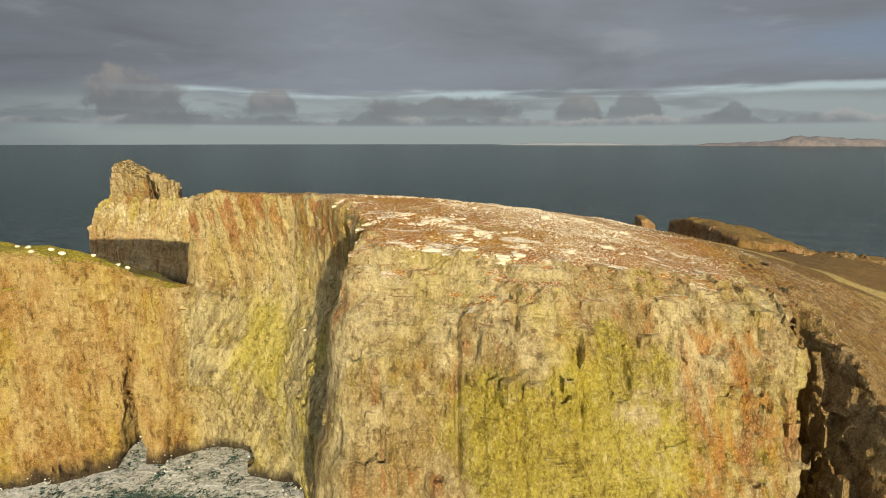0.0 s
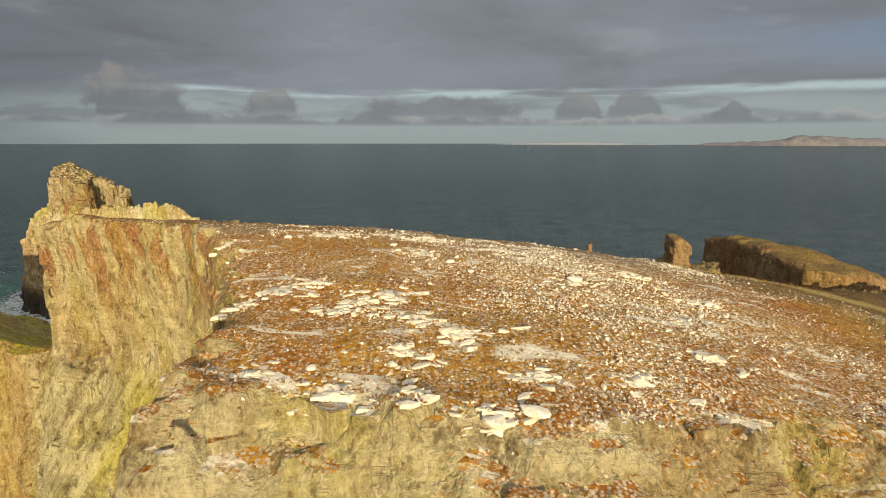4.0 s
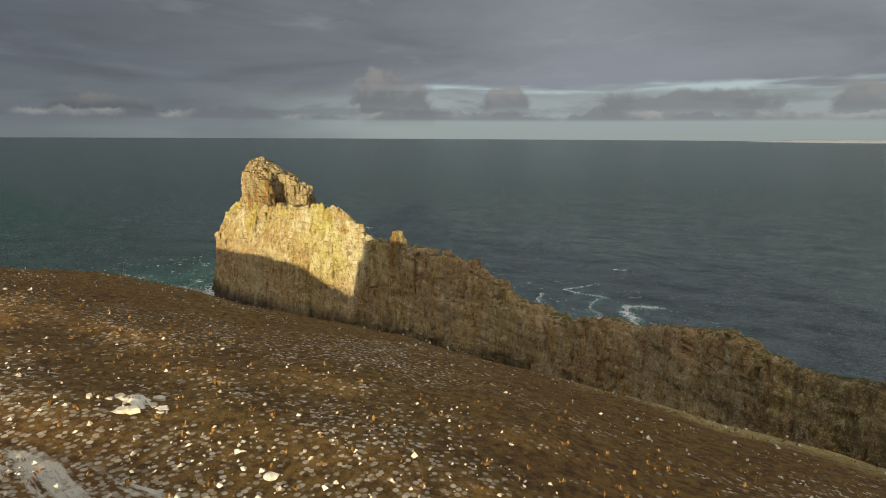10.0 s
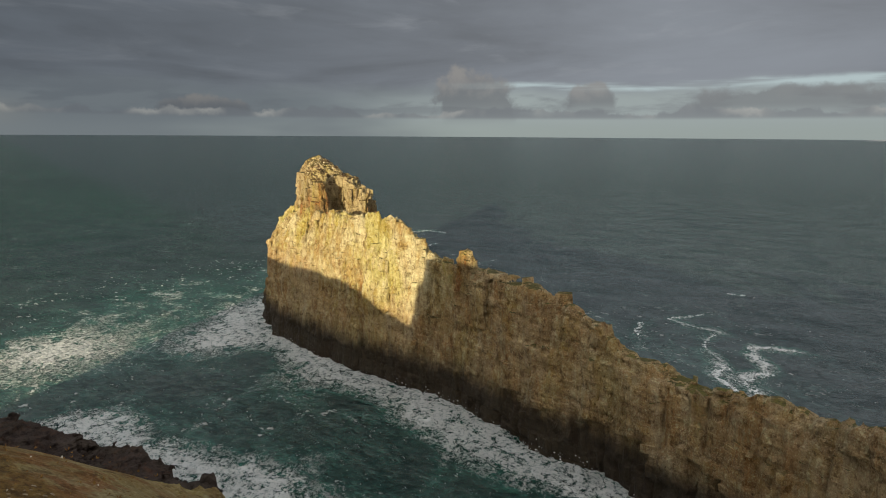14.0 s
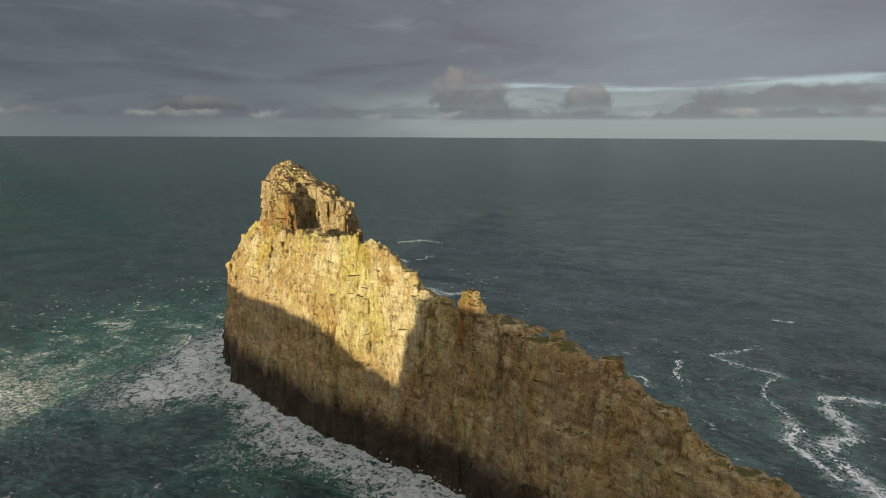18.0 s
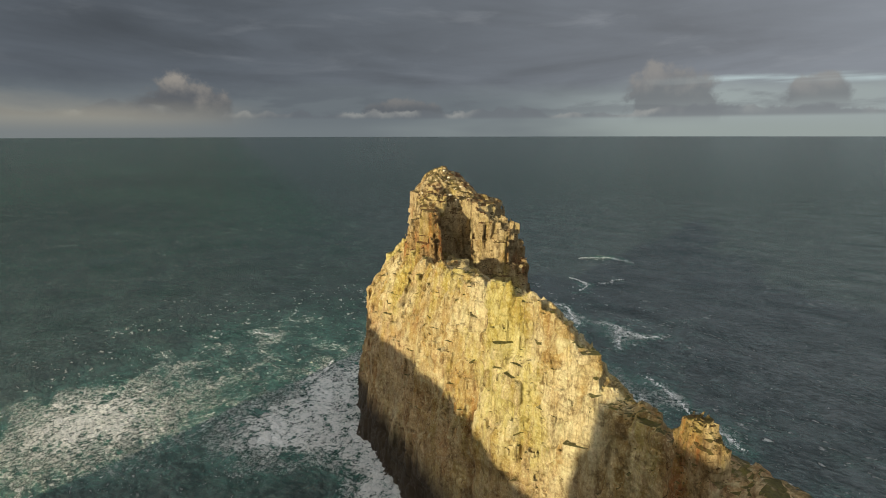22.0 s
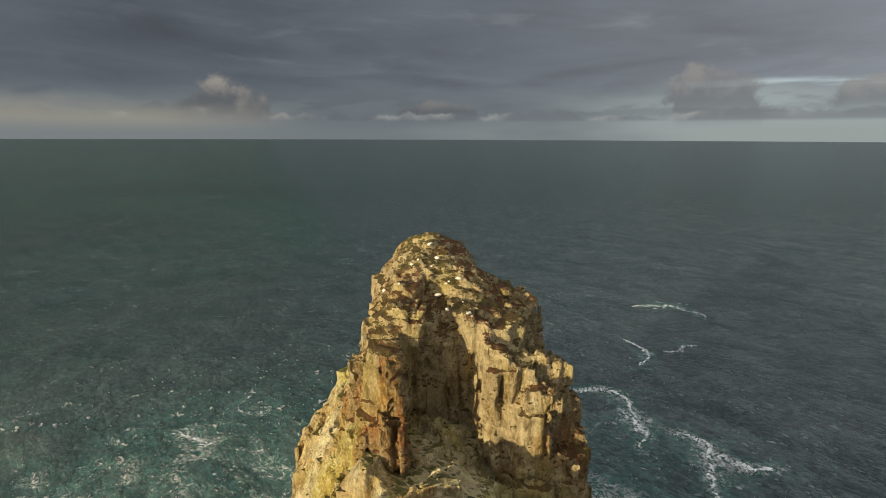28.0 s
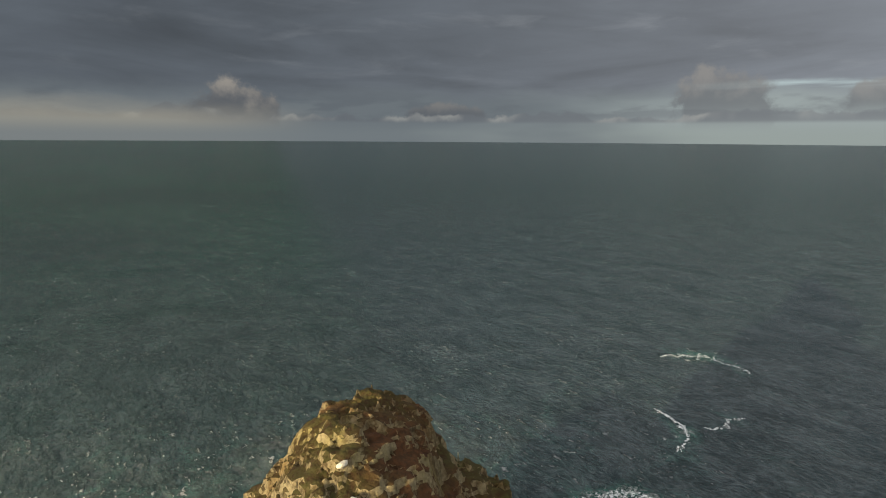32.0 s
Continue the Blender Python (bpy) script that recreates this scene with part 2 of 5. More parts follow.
def rock_material(name, cream, ochre, lichen, turf_a, turf_b, rust=0.5, veg=0.0, lichen_amount=0.5, wall=False, ridge=False, run=(1, 1, 0.35), turfy=(0.76, 0.90)):
    """Bedded, jointed sea-cliff rock: pale quartzite with ochre stains, yellow lichen, a black tide zone at the foot and turf on the flats."""
    m, n, bsdf = material(name)
    geo = n.add("ShaderNodeNewGeometry")
    p = geo.outputs["Position"]
    nx, ny, nz = n.xyz(geo.outputs["Normal"])
    x, y, z = n.xyz(p)
    coarse = n.noise(p, 0.045, 5.0, 0.6, 0.4)
    middle = n.noise(n.vec("MULTIPLY", p, run), 0.26, 7.0, 0.66, 0.15)
    grain = n.noise(p, 2.0, 7.0, 0.72)
    warp = n.vec("SCALE", n.join(middle, coarse, n.noise(p, 0.3, 3.0)), 0.35)
    # joint axes run across and along the faces; beds dip gently
    tilt = n.vec("ADD", warp, n.join(n.math("ADD", n.math("MULTIPLY", x, 0.87), n.math("MULTIPLY", y, 0.5)), n.math("SUBTRACT", n.math("MULTIPLY", y, 0.87), n.math("MULTIPLY", x, 0.5)),
                  n.math("ADD", z, n.math("MULTIPLY", x, 0.10))))
    bed = n.noise(n.vec("MULTIPLY", tilt, (0.10, 0.10, 1.0)), 1.1, 6.0, 0.68, 0.1)
    streak = n.noise(n.vec("MULTIPLY", p, (1, 1, 0.07)), 0.6, 6.0, 0.62, 0.3)

    def cells(scale, stretch, random):
        near = n.add("ShaderNodeTexVoronoi", feature="F1", distance="CHEBYCHEV", Scale=scale, Randomness=random)
        next_ = n.add("ShaderNodeTexVoronoi", feature="F2", distance="CHEBYCHEV", Scale=scale, Randomness=random)
        at = n.vec("MULTIPLY", tilt, (1, 1, stretch))
        n.link(at, near.inputs["Vector"])
        n.link(at, next_.inputs["Vector"])
        return n.xyz(near.outputs["Color"]), n.math("SUBTRACT", next_.outputs["Distance"], near.outputs["Distance"])
    big, big_d = cells(0.24, 0.6, 0.75)
    mid, mid_d = cells(0.62, 0.85, 0.8)
    small, small_d = cells(1.7, 1.2, 0.9)
    base = n.mix(n.step(n.math("ADD", n.math("MULTIPLY", middle, 0.7), n.math("MULTIPLY", coarse, 0.5)), 0.52, 0.68), cream, ochre)
    vein = n.noise(n.vec("MULTIPLY", p, tuple(c * c for c in run)), 0.95, 5.0, 0.7, 0.1)
    base = n.mix(n.math("MULTIPLY", n.step(vein, 0.50, 0.66), 0.5), base, tuple(c * 0.36 for c in ochre))
    smooth, brown = 1.0, 0.0
    if wall:
        sheer = n.math("MULTIPLY", n.math("SUBTRACT", 1.0, n.step(x, -22.0, -8.0)), n.step(z, 3.0, 9.0))
        smooth = n.math("SUBTRACT", 1.0, n.math("MULTIPLY", sheer, 0.75))
    base = n.mix(n.math("MULTIPLY", n.math("MULTIPLY", mid[0], smooth), 0.36), base, n.mix(big[1], tuple(min(0.85, c * 1.3) for c in cream), tuple(c * 0.55 for c in ochre)))
    base = n.mix(n.math("MULTIPLY", n.math("MULTIPLY", small[1], smooth), 0.30), base, tuple(c * 0.5 for c in ochre))
    base = n.mix(n.math("MULTIPLY", n.step(bed, 0.50, 0.70), 0.45), base, tuple(c * 0.42 for c in ochre))
    stain = n.math("MULTIPLY", n.step(streak, 0.50, 0.64), n.step(coarse, 0.44, 0.58))
    base = n.mix(n.math("MULTIPLY", stain, rust), base, (0.34, 0.12, 0.035))
    if wall:
        # rust runs down the tall western wall, yellow scrub spreads over the lower front
        west = n.math("MULTIPLY", n.math("SUBTRACT", 1.0, n.step(x, -20.0, -10.0)), n.step(n.math("ADD", z, n.math("MULTIPLY", middle, 6.0)), 44.0, 48.0))
        base = n.mix(n.math("MULTIPLY", west, 0.55), base, n.mix(n.step(coarse, 0.40, 0.62), (0.48, 0.38, 0.17), (0.44, 0.27, 0.085)))
        fan = n.noise(n.vec("MULTIPLY", n.join(n.math("ADD", x, n.math("MULTIPLY", z, 0.30)), y, z), (1, 1, 0.055)), 0.42, 5.0, 0.6, 0.25)
        fan = n.math("MULTIPLY", n.step(fan, 0.48, 0.56), n.step(n.math("ADD", z, n.math("MULTIPLY", coarse, 14.0)), 52.0, 61.0))
        base = n.mix(n.math("MULTIPLY", n.math("MULTIPLY", west, fan), 0.75), base, n.mix(streak, (0.22, 0.06, 0.02), (0.40, 0.13, 0.035)))
        slab = n.noise(n.vec("MULTIPLY", n.join(n.math("ADD", x, n.math("MULTIPLY", z, -0.55)), y, z), (1, 1, 0.05)), 0.60, 6.0, 0.66, 0.2)
        low_west = n.math("MULTIPLY", n.math("MULTIPLY", n.math("SUBTRACT", 1.0, n.step(x, -20.0, -10.0)), n.step(x, -58.0, -46.0)), n.math("SUBTRACT", 1.0, n.step(z, 36.0, 43.0)))
        base = n.mix(n.math("MULTIPLY", low_west, 0.75), base, n.mix(n.step(slab, 0.40, 0.60), (0.20, 0.16, 0.075), (0.56, 0.49, 0.26)))
        base = n.mix(n.math("MULTIPLY", n.math("MULTIPLY", low_west, n.step(n.noise(n.vec("MULTIPLY", p, (1, 1, 0.3)), 0.09, 5.0, 0.6), 0.50, 0.60)), 0.55), base, (0.50, 0.43, 0.05))
        far_west = n.math("SUBTRACT", 1.0, n.step(x, -60.0, -50.0))
        base = n.mix(n.math("MULTIPLY", far_west, 0.8), base, n.mix(n.step(middle, 0.36, 0.60), (0.44, 0.31, 0.11), (0.34, 0.185, 0.05)))
        spread = n.math("ADD", n.math("MULTIPLY", n.noise(n.vec("ADD", p, (7, 3, 1)), 0.085, 6.0, 0.68), 1.0), n.math("MULTIPLY", n.noise(p, 0.7, 5.0, 0.7), 0.34))
        scrub = n.math("MULTIPLY", n.math("MULTIPLY", n.step(x, -4.0, 8.0), n.math("SUBTRACT", 1.0, n.step(x, 26.0, 36.0))), n.math("SUBTRACT", 1.0, n.step(n.math("ADD", z, n.math("MULTIPLY", coarse, 12.0)), 51.0, 60.0)))
        gully = n.math("MULTIPLY", n.math("SUBTRACT", 1.0, n.step(n.math("ABSOLUTE", n.math("SUBTRACT", x, 20.5)), 1.0, 4.0)), n.math("SUBTRACT", 1.0, n.step(z, 49.0, 53.0)))
        ledge = n.math("MULTIPLY", n.math("MULTIPLY", n.step(x, 36.0, 40.0), n.math("SUBTRACT", 1.0, n.step(x, 45.0, 48.0))), n.math("SUBTRACT", 1.0, n.step(z, 43.0, 47.0)))
        where = n.math("MAXIMUM", n.math("MULTIPLY", scrub, 0.44), n.math("MAXIMUM", n.math("MULTIPLY", gully, 0.42), n.math("MULTIPLY", ledge, 0.30)))
        scrub = n.step(n.math("ADD", spread, where), 0.90, 1.06)
        scrub = n.math("MULTIPLY", scrub, n.math("SUBTRACT", 1.0, n.step(y, 66.0, 74.0)))
        base = n.mix(n.math("MULTIPLY", scrub, 0.85), base, n.mix(n.step(n.math("ADD", n.math("MULTIPLY", grain, 0.7), n.math("MULTIPLY", coarse, 0.3)), 0.38, 0.62), (0.46, 0.39, 0.045), (0.24, 0.19, 0.03)))
        runs = n.noise(n.vec("MULTIPLY", n.join(n.math("ADD", x, n.math("MULTIPLY", z, 0.25)), y, z), (1, 1, 0.09)), 0.55, 5.0, 0.62, 0.2)
        rusty = n.math("MULTIPLY", n.math("MULTIPLY", n.step(x, 28.0, 32.0), n.math("SUBTRACT", 1.0, n.step(x, 39.0, 43.0))), n.math("SUBTRACT", 1.0, n.step(z, 48.0, 52.0)))
        base = n.mix(n.math("MULTIPLY", n.math("MULTIPLY", rusty, n.step(runs, 0.46, 0.58)), 0.7), base, (0.46, 0.20, 0.045))
        # brown rock east of the chasm, darkened in colour for its shade
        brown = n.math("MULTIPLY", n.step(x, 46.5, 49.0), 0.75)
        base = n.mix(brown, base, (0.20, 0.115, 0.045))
    if ridge:
        # shaded foot and low fin: brown strata with shade painted in; sunlit crest paler
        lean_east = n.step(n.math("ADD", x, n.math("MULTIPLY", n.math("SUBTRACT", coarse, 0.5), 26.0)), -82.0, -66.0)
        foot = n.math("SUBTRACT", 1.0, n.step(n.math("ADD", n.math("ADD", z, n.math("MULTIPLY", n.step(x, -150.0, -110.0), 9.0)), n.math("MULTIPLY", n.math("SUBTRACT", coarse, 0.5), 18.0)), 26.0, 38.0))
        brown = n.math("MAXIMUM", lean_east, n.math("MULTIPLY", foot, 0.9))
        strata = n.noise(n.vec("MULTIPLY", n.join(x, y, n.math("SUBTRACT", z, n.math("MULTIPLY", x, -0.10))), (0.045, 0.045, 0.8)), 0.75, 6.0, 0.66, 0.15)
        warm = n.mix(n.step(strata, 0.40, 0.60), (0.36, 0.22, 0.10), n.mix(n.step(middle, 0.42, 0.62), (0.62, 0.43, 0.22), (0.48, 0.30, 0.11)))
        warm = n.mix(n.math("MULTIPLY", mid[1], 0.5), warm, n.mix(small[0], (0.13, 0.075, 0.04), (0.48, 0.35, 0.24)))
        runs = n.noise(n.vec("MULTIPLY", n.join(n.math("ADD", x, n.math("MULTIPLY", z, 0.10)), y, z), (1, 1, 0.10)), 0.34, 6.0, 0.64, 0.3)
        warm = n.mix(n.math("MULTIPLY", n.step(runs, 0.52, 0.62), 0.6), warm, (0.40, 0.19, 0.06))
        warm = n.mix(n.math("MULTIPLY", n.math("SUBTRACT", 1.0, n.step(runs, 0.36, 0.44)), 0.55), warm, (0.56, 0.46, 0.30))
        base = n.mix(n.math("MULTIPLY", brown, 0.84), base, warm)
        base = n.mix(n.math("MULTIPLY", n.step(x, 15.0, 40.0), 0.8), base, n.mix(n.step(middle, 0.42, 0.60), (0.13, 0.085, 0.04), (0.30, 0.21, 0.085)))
        scar = n.vec("LENGTH", n.vec("MULTIPLY", n.vec("SUBTRACT", p, (-40.0, 228.0, 22.0)), (0.5, 0.5, 1.0)))
        base = n.mix(n.math("MULTIPLY", n.math("SUBTRACT", 1.0, n.step(n.math("ADD", scar, n.math("MULTIPLY", middle, 4.0)), 3.4, 4.6)), 0.8), base, (0.62, 0.53, 0.42))
    patch = n.noise(n.vec("MULTIPLY", n.vec("ADD", p, (40, 10, 3)), run), 0.11, 7.0, 0.70, 0.3)
    base = n.mix(n.math("MULTIPLY", n.step(n.math("ADD", patch, n.math("MULTIPLY", grain, 0.25)), 0.60, 0.76), n.math("MULTIPLY", n.math("SUBTRACT", 1.0, n.math("MULTIPLY", brown, 0.7)), lichen_amount)), base, lichen)
    base = n.mix(n.math("MULTIPLY", n.step(grain, 0.52, 0.70), 0.38), base, tuple(c * 0.34 for c in ochre))
    chips = n.noise(n.vec("MULTIPLY", tilt, (1, 1, 0.7)), 4.2, 3.0, 0.6)
    base = n.mix(n.math("MULTIPLY", n.step(chips, 0.53, 0.62), 0.30), base, n.mix(1.0, base, (0.42, 0.38, 0.34), "MULTIPLY"))
    base = n.mix(n.math("MULTIPLY", n.math("SUBTRACT", 1.0, n.step(chips, 0.37, 0.45)), 0.45), base, n.mix(0.5, base, tuple(min(0.88, c * 1.25) for c in cream)))
    # long upright joints and level bedding cracks, here and there
    def crack(vector, scale, width):
        return n.math("SUBTRACT", 1.0, n.step(n.math("ABSOLUTE", n.math("SUBTRACT", n.noise(vector, scale, 2.0, 0.5), 0.5)), 0.0, width))
    tall = n.vec("MULTIPLY", tilt, (1, 1, 0.07))
    wide = n.vec("MULTIPLY", tilt, (0.07, 0.07, 1))
    worn = n.step(n.noise(p, 0.20, 4.0, 0.6), 0.50, 0.64)
    worn2 = n.step(n.noise(n.vec("ADD", p, (31, 17, 5)), 0.25, 4.0, 0.6), 0.54, 0.68)
    joint = n.math("MAXIMUM", n.math("MULTIPLY", n.math("MAXIMUM", crack(tall, 0.32, 0.012), crack(tall, 0.85, 0.018)), worn), n.math("MULTIPLY", n.math("MAXIMUM", crack(wide, 0.42, 0.012), crack(wide, 1.1, 0.018)), worn2))
    edges = n.math("MULTIPLY", n.math("MULTIPLY", n.math("SUBTRACT", 1.0, n.step(mid_d, 0.0, 0.06)), worn), 0.35)
    joint = n.math("MAXIMUM", joint, edges)
    base = n.mix(n.math("MULTIPLY", joint, 0.35), base, tuple(c * 0.2 for c in ochre))
    # knuckled face: relief shading painted in, hollows dark and broken corners pale
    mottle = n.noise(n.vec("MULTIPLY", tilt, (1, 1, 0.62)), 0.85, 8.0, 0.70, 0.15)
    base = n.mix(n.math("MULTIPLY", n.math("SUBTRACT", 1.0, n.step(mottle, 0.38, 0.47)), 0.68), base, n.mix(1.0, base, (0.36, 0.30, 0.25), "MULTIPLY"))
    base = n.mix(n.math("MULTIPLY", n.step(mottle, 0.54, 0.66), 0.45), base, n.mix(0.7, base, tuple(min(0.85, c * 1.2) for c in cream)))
    # black lichen and wet rock near the sea
    tide = n.math("SUBTRACT", 1.0, n.step(n.math("ADD", z, n.math("MULTIPLY", n.math("SUBTRACT", middle, 0.5), -9.0)), *((6.5, 14.0) if ridge else (0.5, 4.0))))
    base = n.mix(n.math("MULTIPLY", tide, 0.92), base, (0.032, 0.025, 0.020))
    # turf, heather and stony ground on flats
    flat = n.step(n.math("ADD", nz, n.math("MULTIPLY", n.math("SUBTRACT", n.noise(p, 0.4, 5.0), 0.5), 0.35)), *turfy)
    flat = n.math("MULTIPLY", flat, n.step(z, 14.0, 22.0))
    if wall:
        flat = n.math("MULTIPLY", flat, n.math("MAXIMUM", n.math("MAXIMUM", n.step(z, 50.0, 54.0), n.step(x, 44.0, 50.0)), n.math("SUBTRACT", 1.0, n.step(x, -54.0, -46.0))))
    heath = n.noise(n.vec("ADD", p, (11, 5, 0)), 0.11, 6.0, 0.6, 0.4)
    tuft = n.noise(p, 1.9, 7.0, 0.78)
    turf = n.mix(n.step(heath, 0.40, 0.58), turf_a, turf_b)
    turf = n.mix(n.step(tuft, 0.36, 0.58), tuple(c * 0.40 for c in turf_a), turf)
    if wall:
        turf = n.mix(n.math("MULTIPLY", n.step(n.math("SUBTRACT", x, n.math("MULTIPLY", y, 0.25)), 18.0, 40.0), 0.85), turf, n.mix(n.step(tuft, 0.36, 0.62), (0.085, 0.050, 0.022), (0.24, 0.15, 0.055)))
        turf = n.mix(n.math("SUBTRACT", 1.0, n.step(x, -58.0, -52.0)), turf, n.mix(n.step(tuft, 0.36, 0.62), (0.13, 0.10, 0.015), (0.40, 0.33, 0.035)))
        # brown turf on the north slope, darkened in colour for its shade
        turf = n.mix(n.math("MULTIPLY", n.math("MULTIPLY", n.step(n.math("ADD", y, n.math("MULTIPLY", heath, 16.0)), 98.0, 112.0), n.step(x, -58.0, -50.0)), 0.85), turf, n.mix(n.step(tuft, 0.36, 0.62), (0.075, 0.046, 0.018), (0.20, 0.125, 0.042)))
        # pale grass along the north-eastern brow, its sunlit look put into the colour
        brow = n.math("ABSOLUTE", n.math("SUBTRACT", n.math("ADD", y, n.math("MULTIPLY", x, 0.35)), n.math("ADD", 131.5, n.math("MULTIPLY", heath, 8.0))))
        turf = n.mix(n.math("MULTIPLY", n.math("MULTIPLY", n.step(x, 0.0, 9.0), n.math("SUBTRACT", 1.0, n.step(brow, 2.5, 5.5))), 0.9), turf, n.mix(n.step(tuft, 0.34, 0.60), (0.26, 0.18, 0.06), (0.50, 0.38, 0.14)))
    if wall:
        scree = n.math("ADD", n.noise(n.vec("MULTIPLY", p, (0.6, 1.2, 1)), 0.09, 6.0, 0.62, 0.6), n.math("MULTIPLY", n.step(n.math("SUBTRACT", x, n.math("MULTIPLY", y, 0.35)), -42.0, -14.0), 0.10))
        scree = n.math("SUBTRACT", scree, n.math("ADD", n.math("MULTIPLY", n.step(y, 100.0, 116.0), 0.25), n.math("MULTIPLY", n.step(x, 34.0, 48.0), 0.35)))
        pebble = n.add("ShaderNodeTexVoronoi", feature="F1", Scale=4.6)
        n.link(p, pebble.inputs["Vector"])
        pick = n.xyz(pebble.outputs["Color"])
        bare = n.math("MULTIPLY", n.step(n.math("ADD", scree, n.math("MULTIPLY", n.math("SUBTRACT", pick[0], 0.5), 0.42)), 0.40, 0.49), n.math("SUBTRACT", 1.0, n.step(pebble.outputs["Distance"], 0.42, 0.60)))
        turf = n.mix(n.math("MULTIPLY", bare, 0.9), turf, n.mix(pick[1], (0.36, 0.27, 0.17), (0.74, 0.63, 0.47)))
        slabs = n.step(n.noise(n.vec("MULTIPLY", p, (0.5, 1.4, 1)), 0.30, 6.0, 0.66, 0.8), 0.56, 0.61)
        slabs = n.math("MULTIPLY", slabs, n.step(scree, 0.45, 0.53))
        turf = n.mix(n.math("MULTIPLY", slabs, n.step(grain, 0.34, 0.46)), turf, (0.76, 0.68, 0.54))
    base = n.mix(n.math("MULTIPLY", flat, veg), base, turf)
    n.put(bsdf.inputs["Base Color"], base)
    n.put(bsdf.inputs["Roughness"], n.math("SUBTRACT", 0.92, n.math("MULTIPLY", tide, 0.45)))
    bsdf.inputs["Specular IOR Level"].default_value = 0.2
    rocky = n.math("ADD", n.math("MULTIPLY", big[0], 0.8), n.math("ADD", n.math("MULTIPLY", mid[2], 0.5), n.math("MULTIPLY", small[2], 0.22)))
    rocky = n.math("ADD", n.math("ADD", rocky, n.math("MULTIPLY", mottle, 1.3)), n.math("MULTIPLY", vein, -0.7))
    rocky = n.math("ADD", rocky, n.math("SUBTRACT", n.math("MULTIPLY", bed, 0.8), n.math("MULTIPLY", joint, 0.22)))
    soft = n.math("ADD", n.math("MULTIPLY", tuft, 0.35), n.math("MULTIPLY", heath, 0.5))
    h = n.math("ADD", n.math("MULTIPLY", rocky, n.math("SUBTRACT", 1.0, n.math("MULTIPLY", flat, 0.95))), n.math("ADD", n.math("MULTIPLY", soft, flat), n.math("MULTIPLY", grain, 0.16)))
    n.put(bsdf.inputs["Normal"], n.bump(h, 0.9, 1.2))
    return m


def simple_material(name, a, b, scale, rough=0.9, bump=0.3, dist=0.05, spec=0.25, island=0.0):
    m, n, bsdf = material(name)
    geo = n.add("ShaderNodeNewGeometry")
    p = geo.outputs["Position"]
    v = n.noise(p, scale, 5.0, 0.65)
    fine = n.noise(p, scale * 7, 4.0, 0.6)
    c = n.mix(n.step(v, 0.35, 0.65), a, b)
    if island:
        r = geo.outputs["Random Per Island"]
        c = n.mix(island, c, n.mix(r, tuple(k * 0.45 for k in a), tuple(min(1, k * 1.35) for k in b)))
    c = n.mix(n.math("MULTIPLY", n.step(fine, 0.4, 0.75), 0.4), c, tuple(k * 0.5 for k in a))
    n.put(bsdf.inputs["Base Color"], c)
    bsdf.inputs["Roughness"].default_value = rough
    bsdf.inputs["Specular IOR Level"].default_value = spec
    n.put(bsdf.inputs["Normal"], n.bump(n.math("ADD", v, n.math("MULTIPLY", fine, 0.5)), bump, dist))
    return m


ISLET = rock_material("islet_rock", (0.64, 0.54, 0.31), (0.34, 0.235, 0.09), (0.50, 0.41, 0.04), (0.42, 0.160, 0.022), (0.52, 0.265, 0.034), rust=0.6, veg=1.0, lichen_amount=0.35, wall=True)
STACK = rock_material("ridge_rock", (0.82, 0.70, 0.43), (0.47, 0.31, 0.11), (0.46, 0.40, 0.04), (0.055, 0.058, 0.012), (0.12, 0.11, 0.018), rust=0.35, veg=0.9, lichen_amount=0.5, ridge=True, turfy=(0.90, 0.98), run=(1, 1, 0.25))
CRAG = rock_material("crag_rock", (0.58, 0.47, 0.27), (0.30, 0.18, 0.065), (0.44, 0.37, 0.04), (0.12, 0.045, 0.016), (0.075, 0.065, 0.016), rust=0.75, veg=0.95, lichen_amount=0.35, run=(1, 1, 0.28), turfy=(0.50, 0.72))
FIN = STACK
SPIRE = rock_material("islet_brown_rock", (0.44, 0.29, 0.15), (0.31, 0.165, 0.06), (0.28, 0.20, 0.05), (0.20, 0.12, 0.04), (0.26, 0.17, 0.05), rust=0.6, veg=1.0, lichen_amount=0.4)


SHELF = rock_material("wet_shelf_rock", (0.115, 0.085, 0.070), (0.075, 0.052, 0.042), (0.10, 0.08, 0.035), (0.10, 0.07, 0.04), (0.12, 0.085, 0.04), rust=0.15, veg=0.0, lichen_amount=0.2)


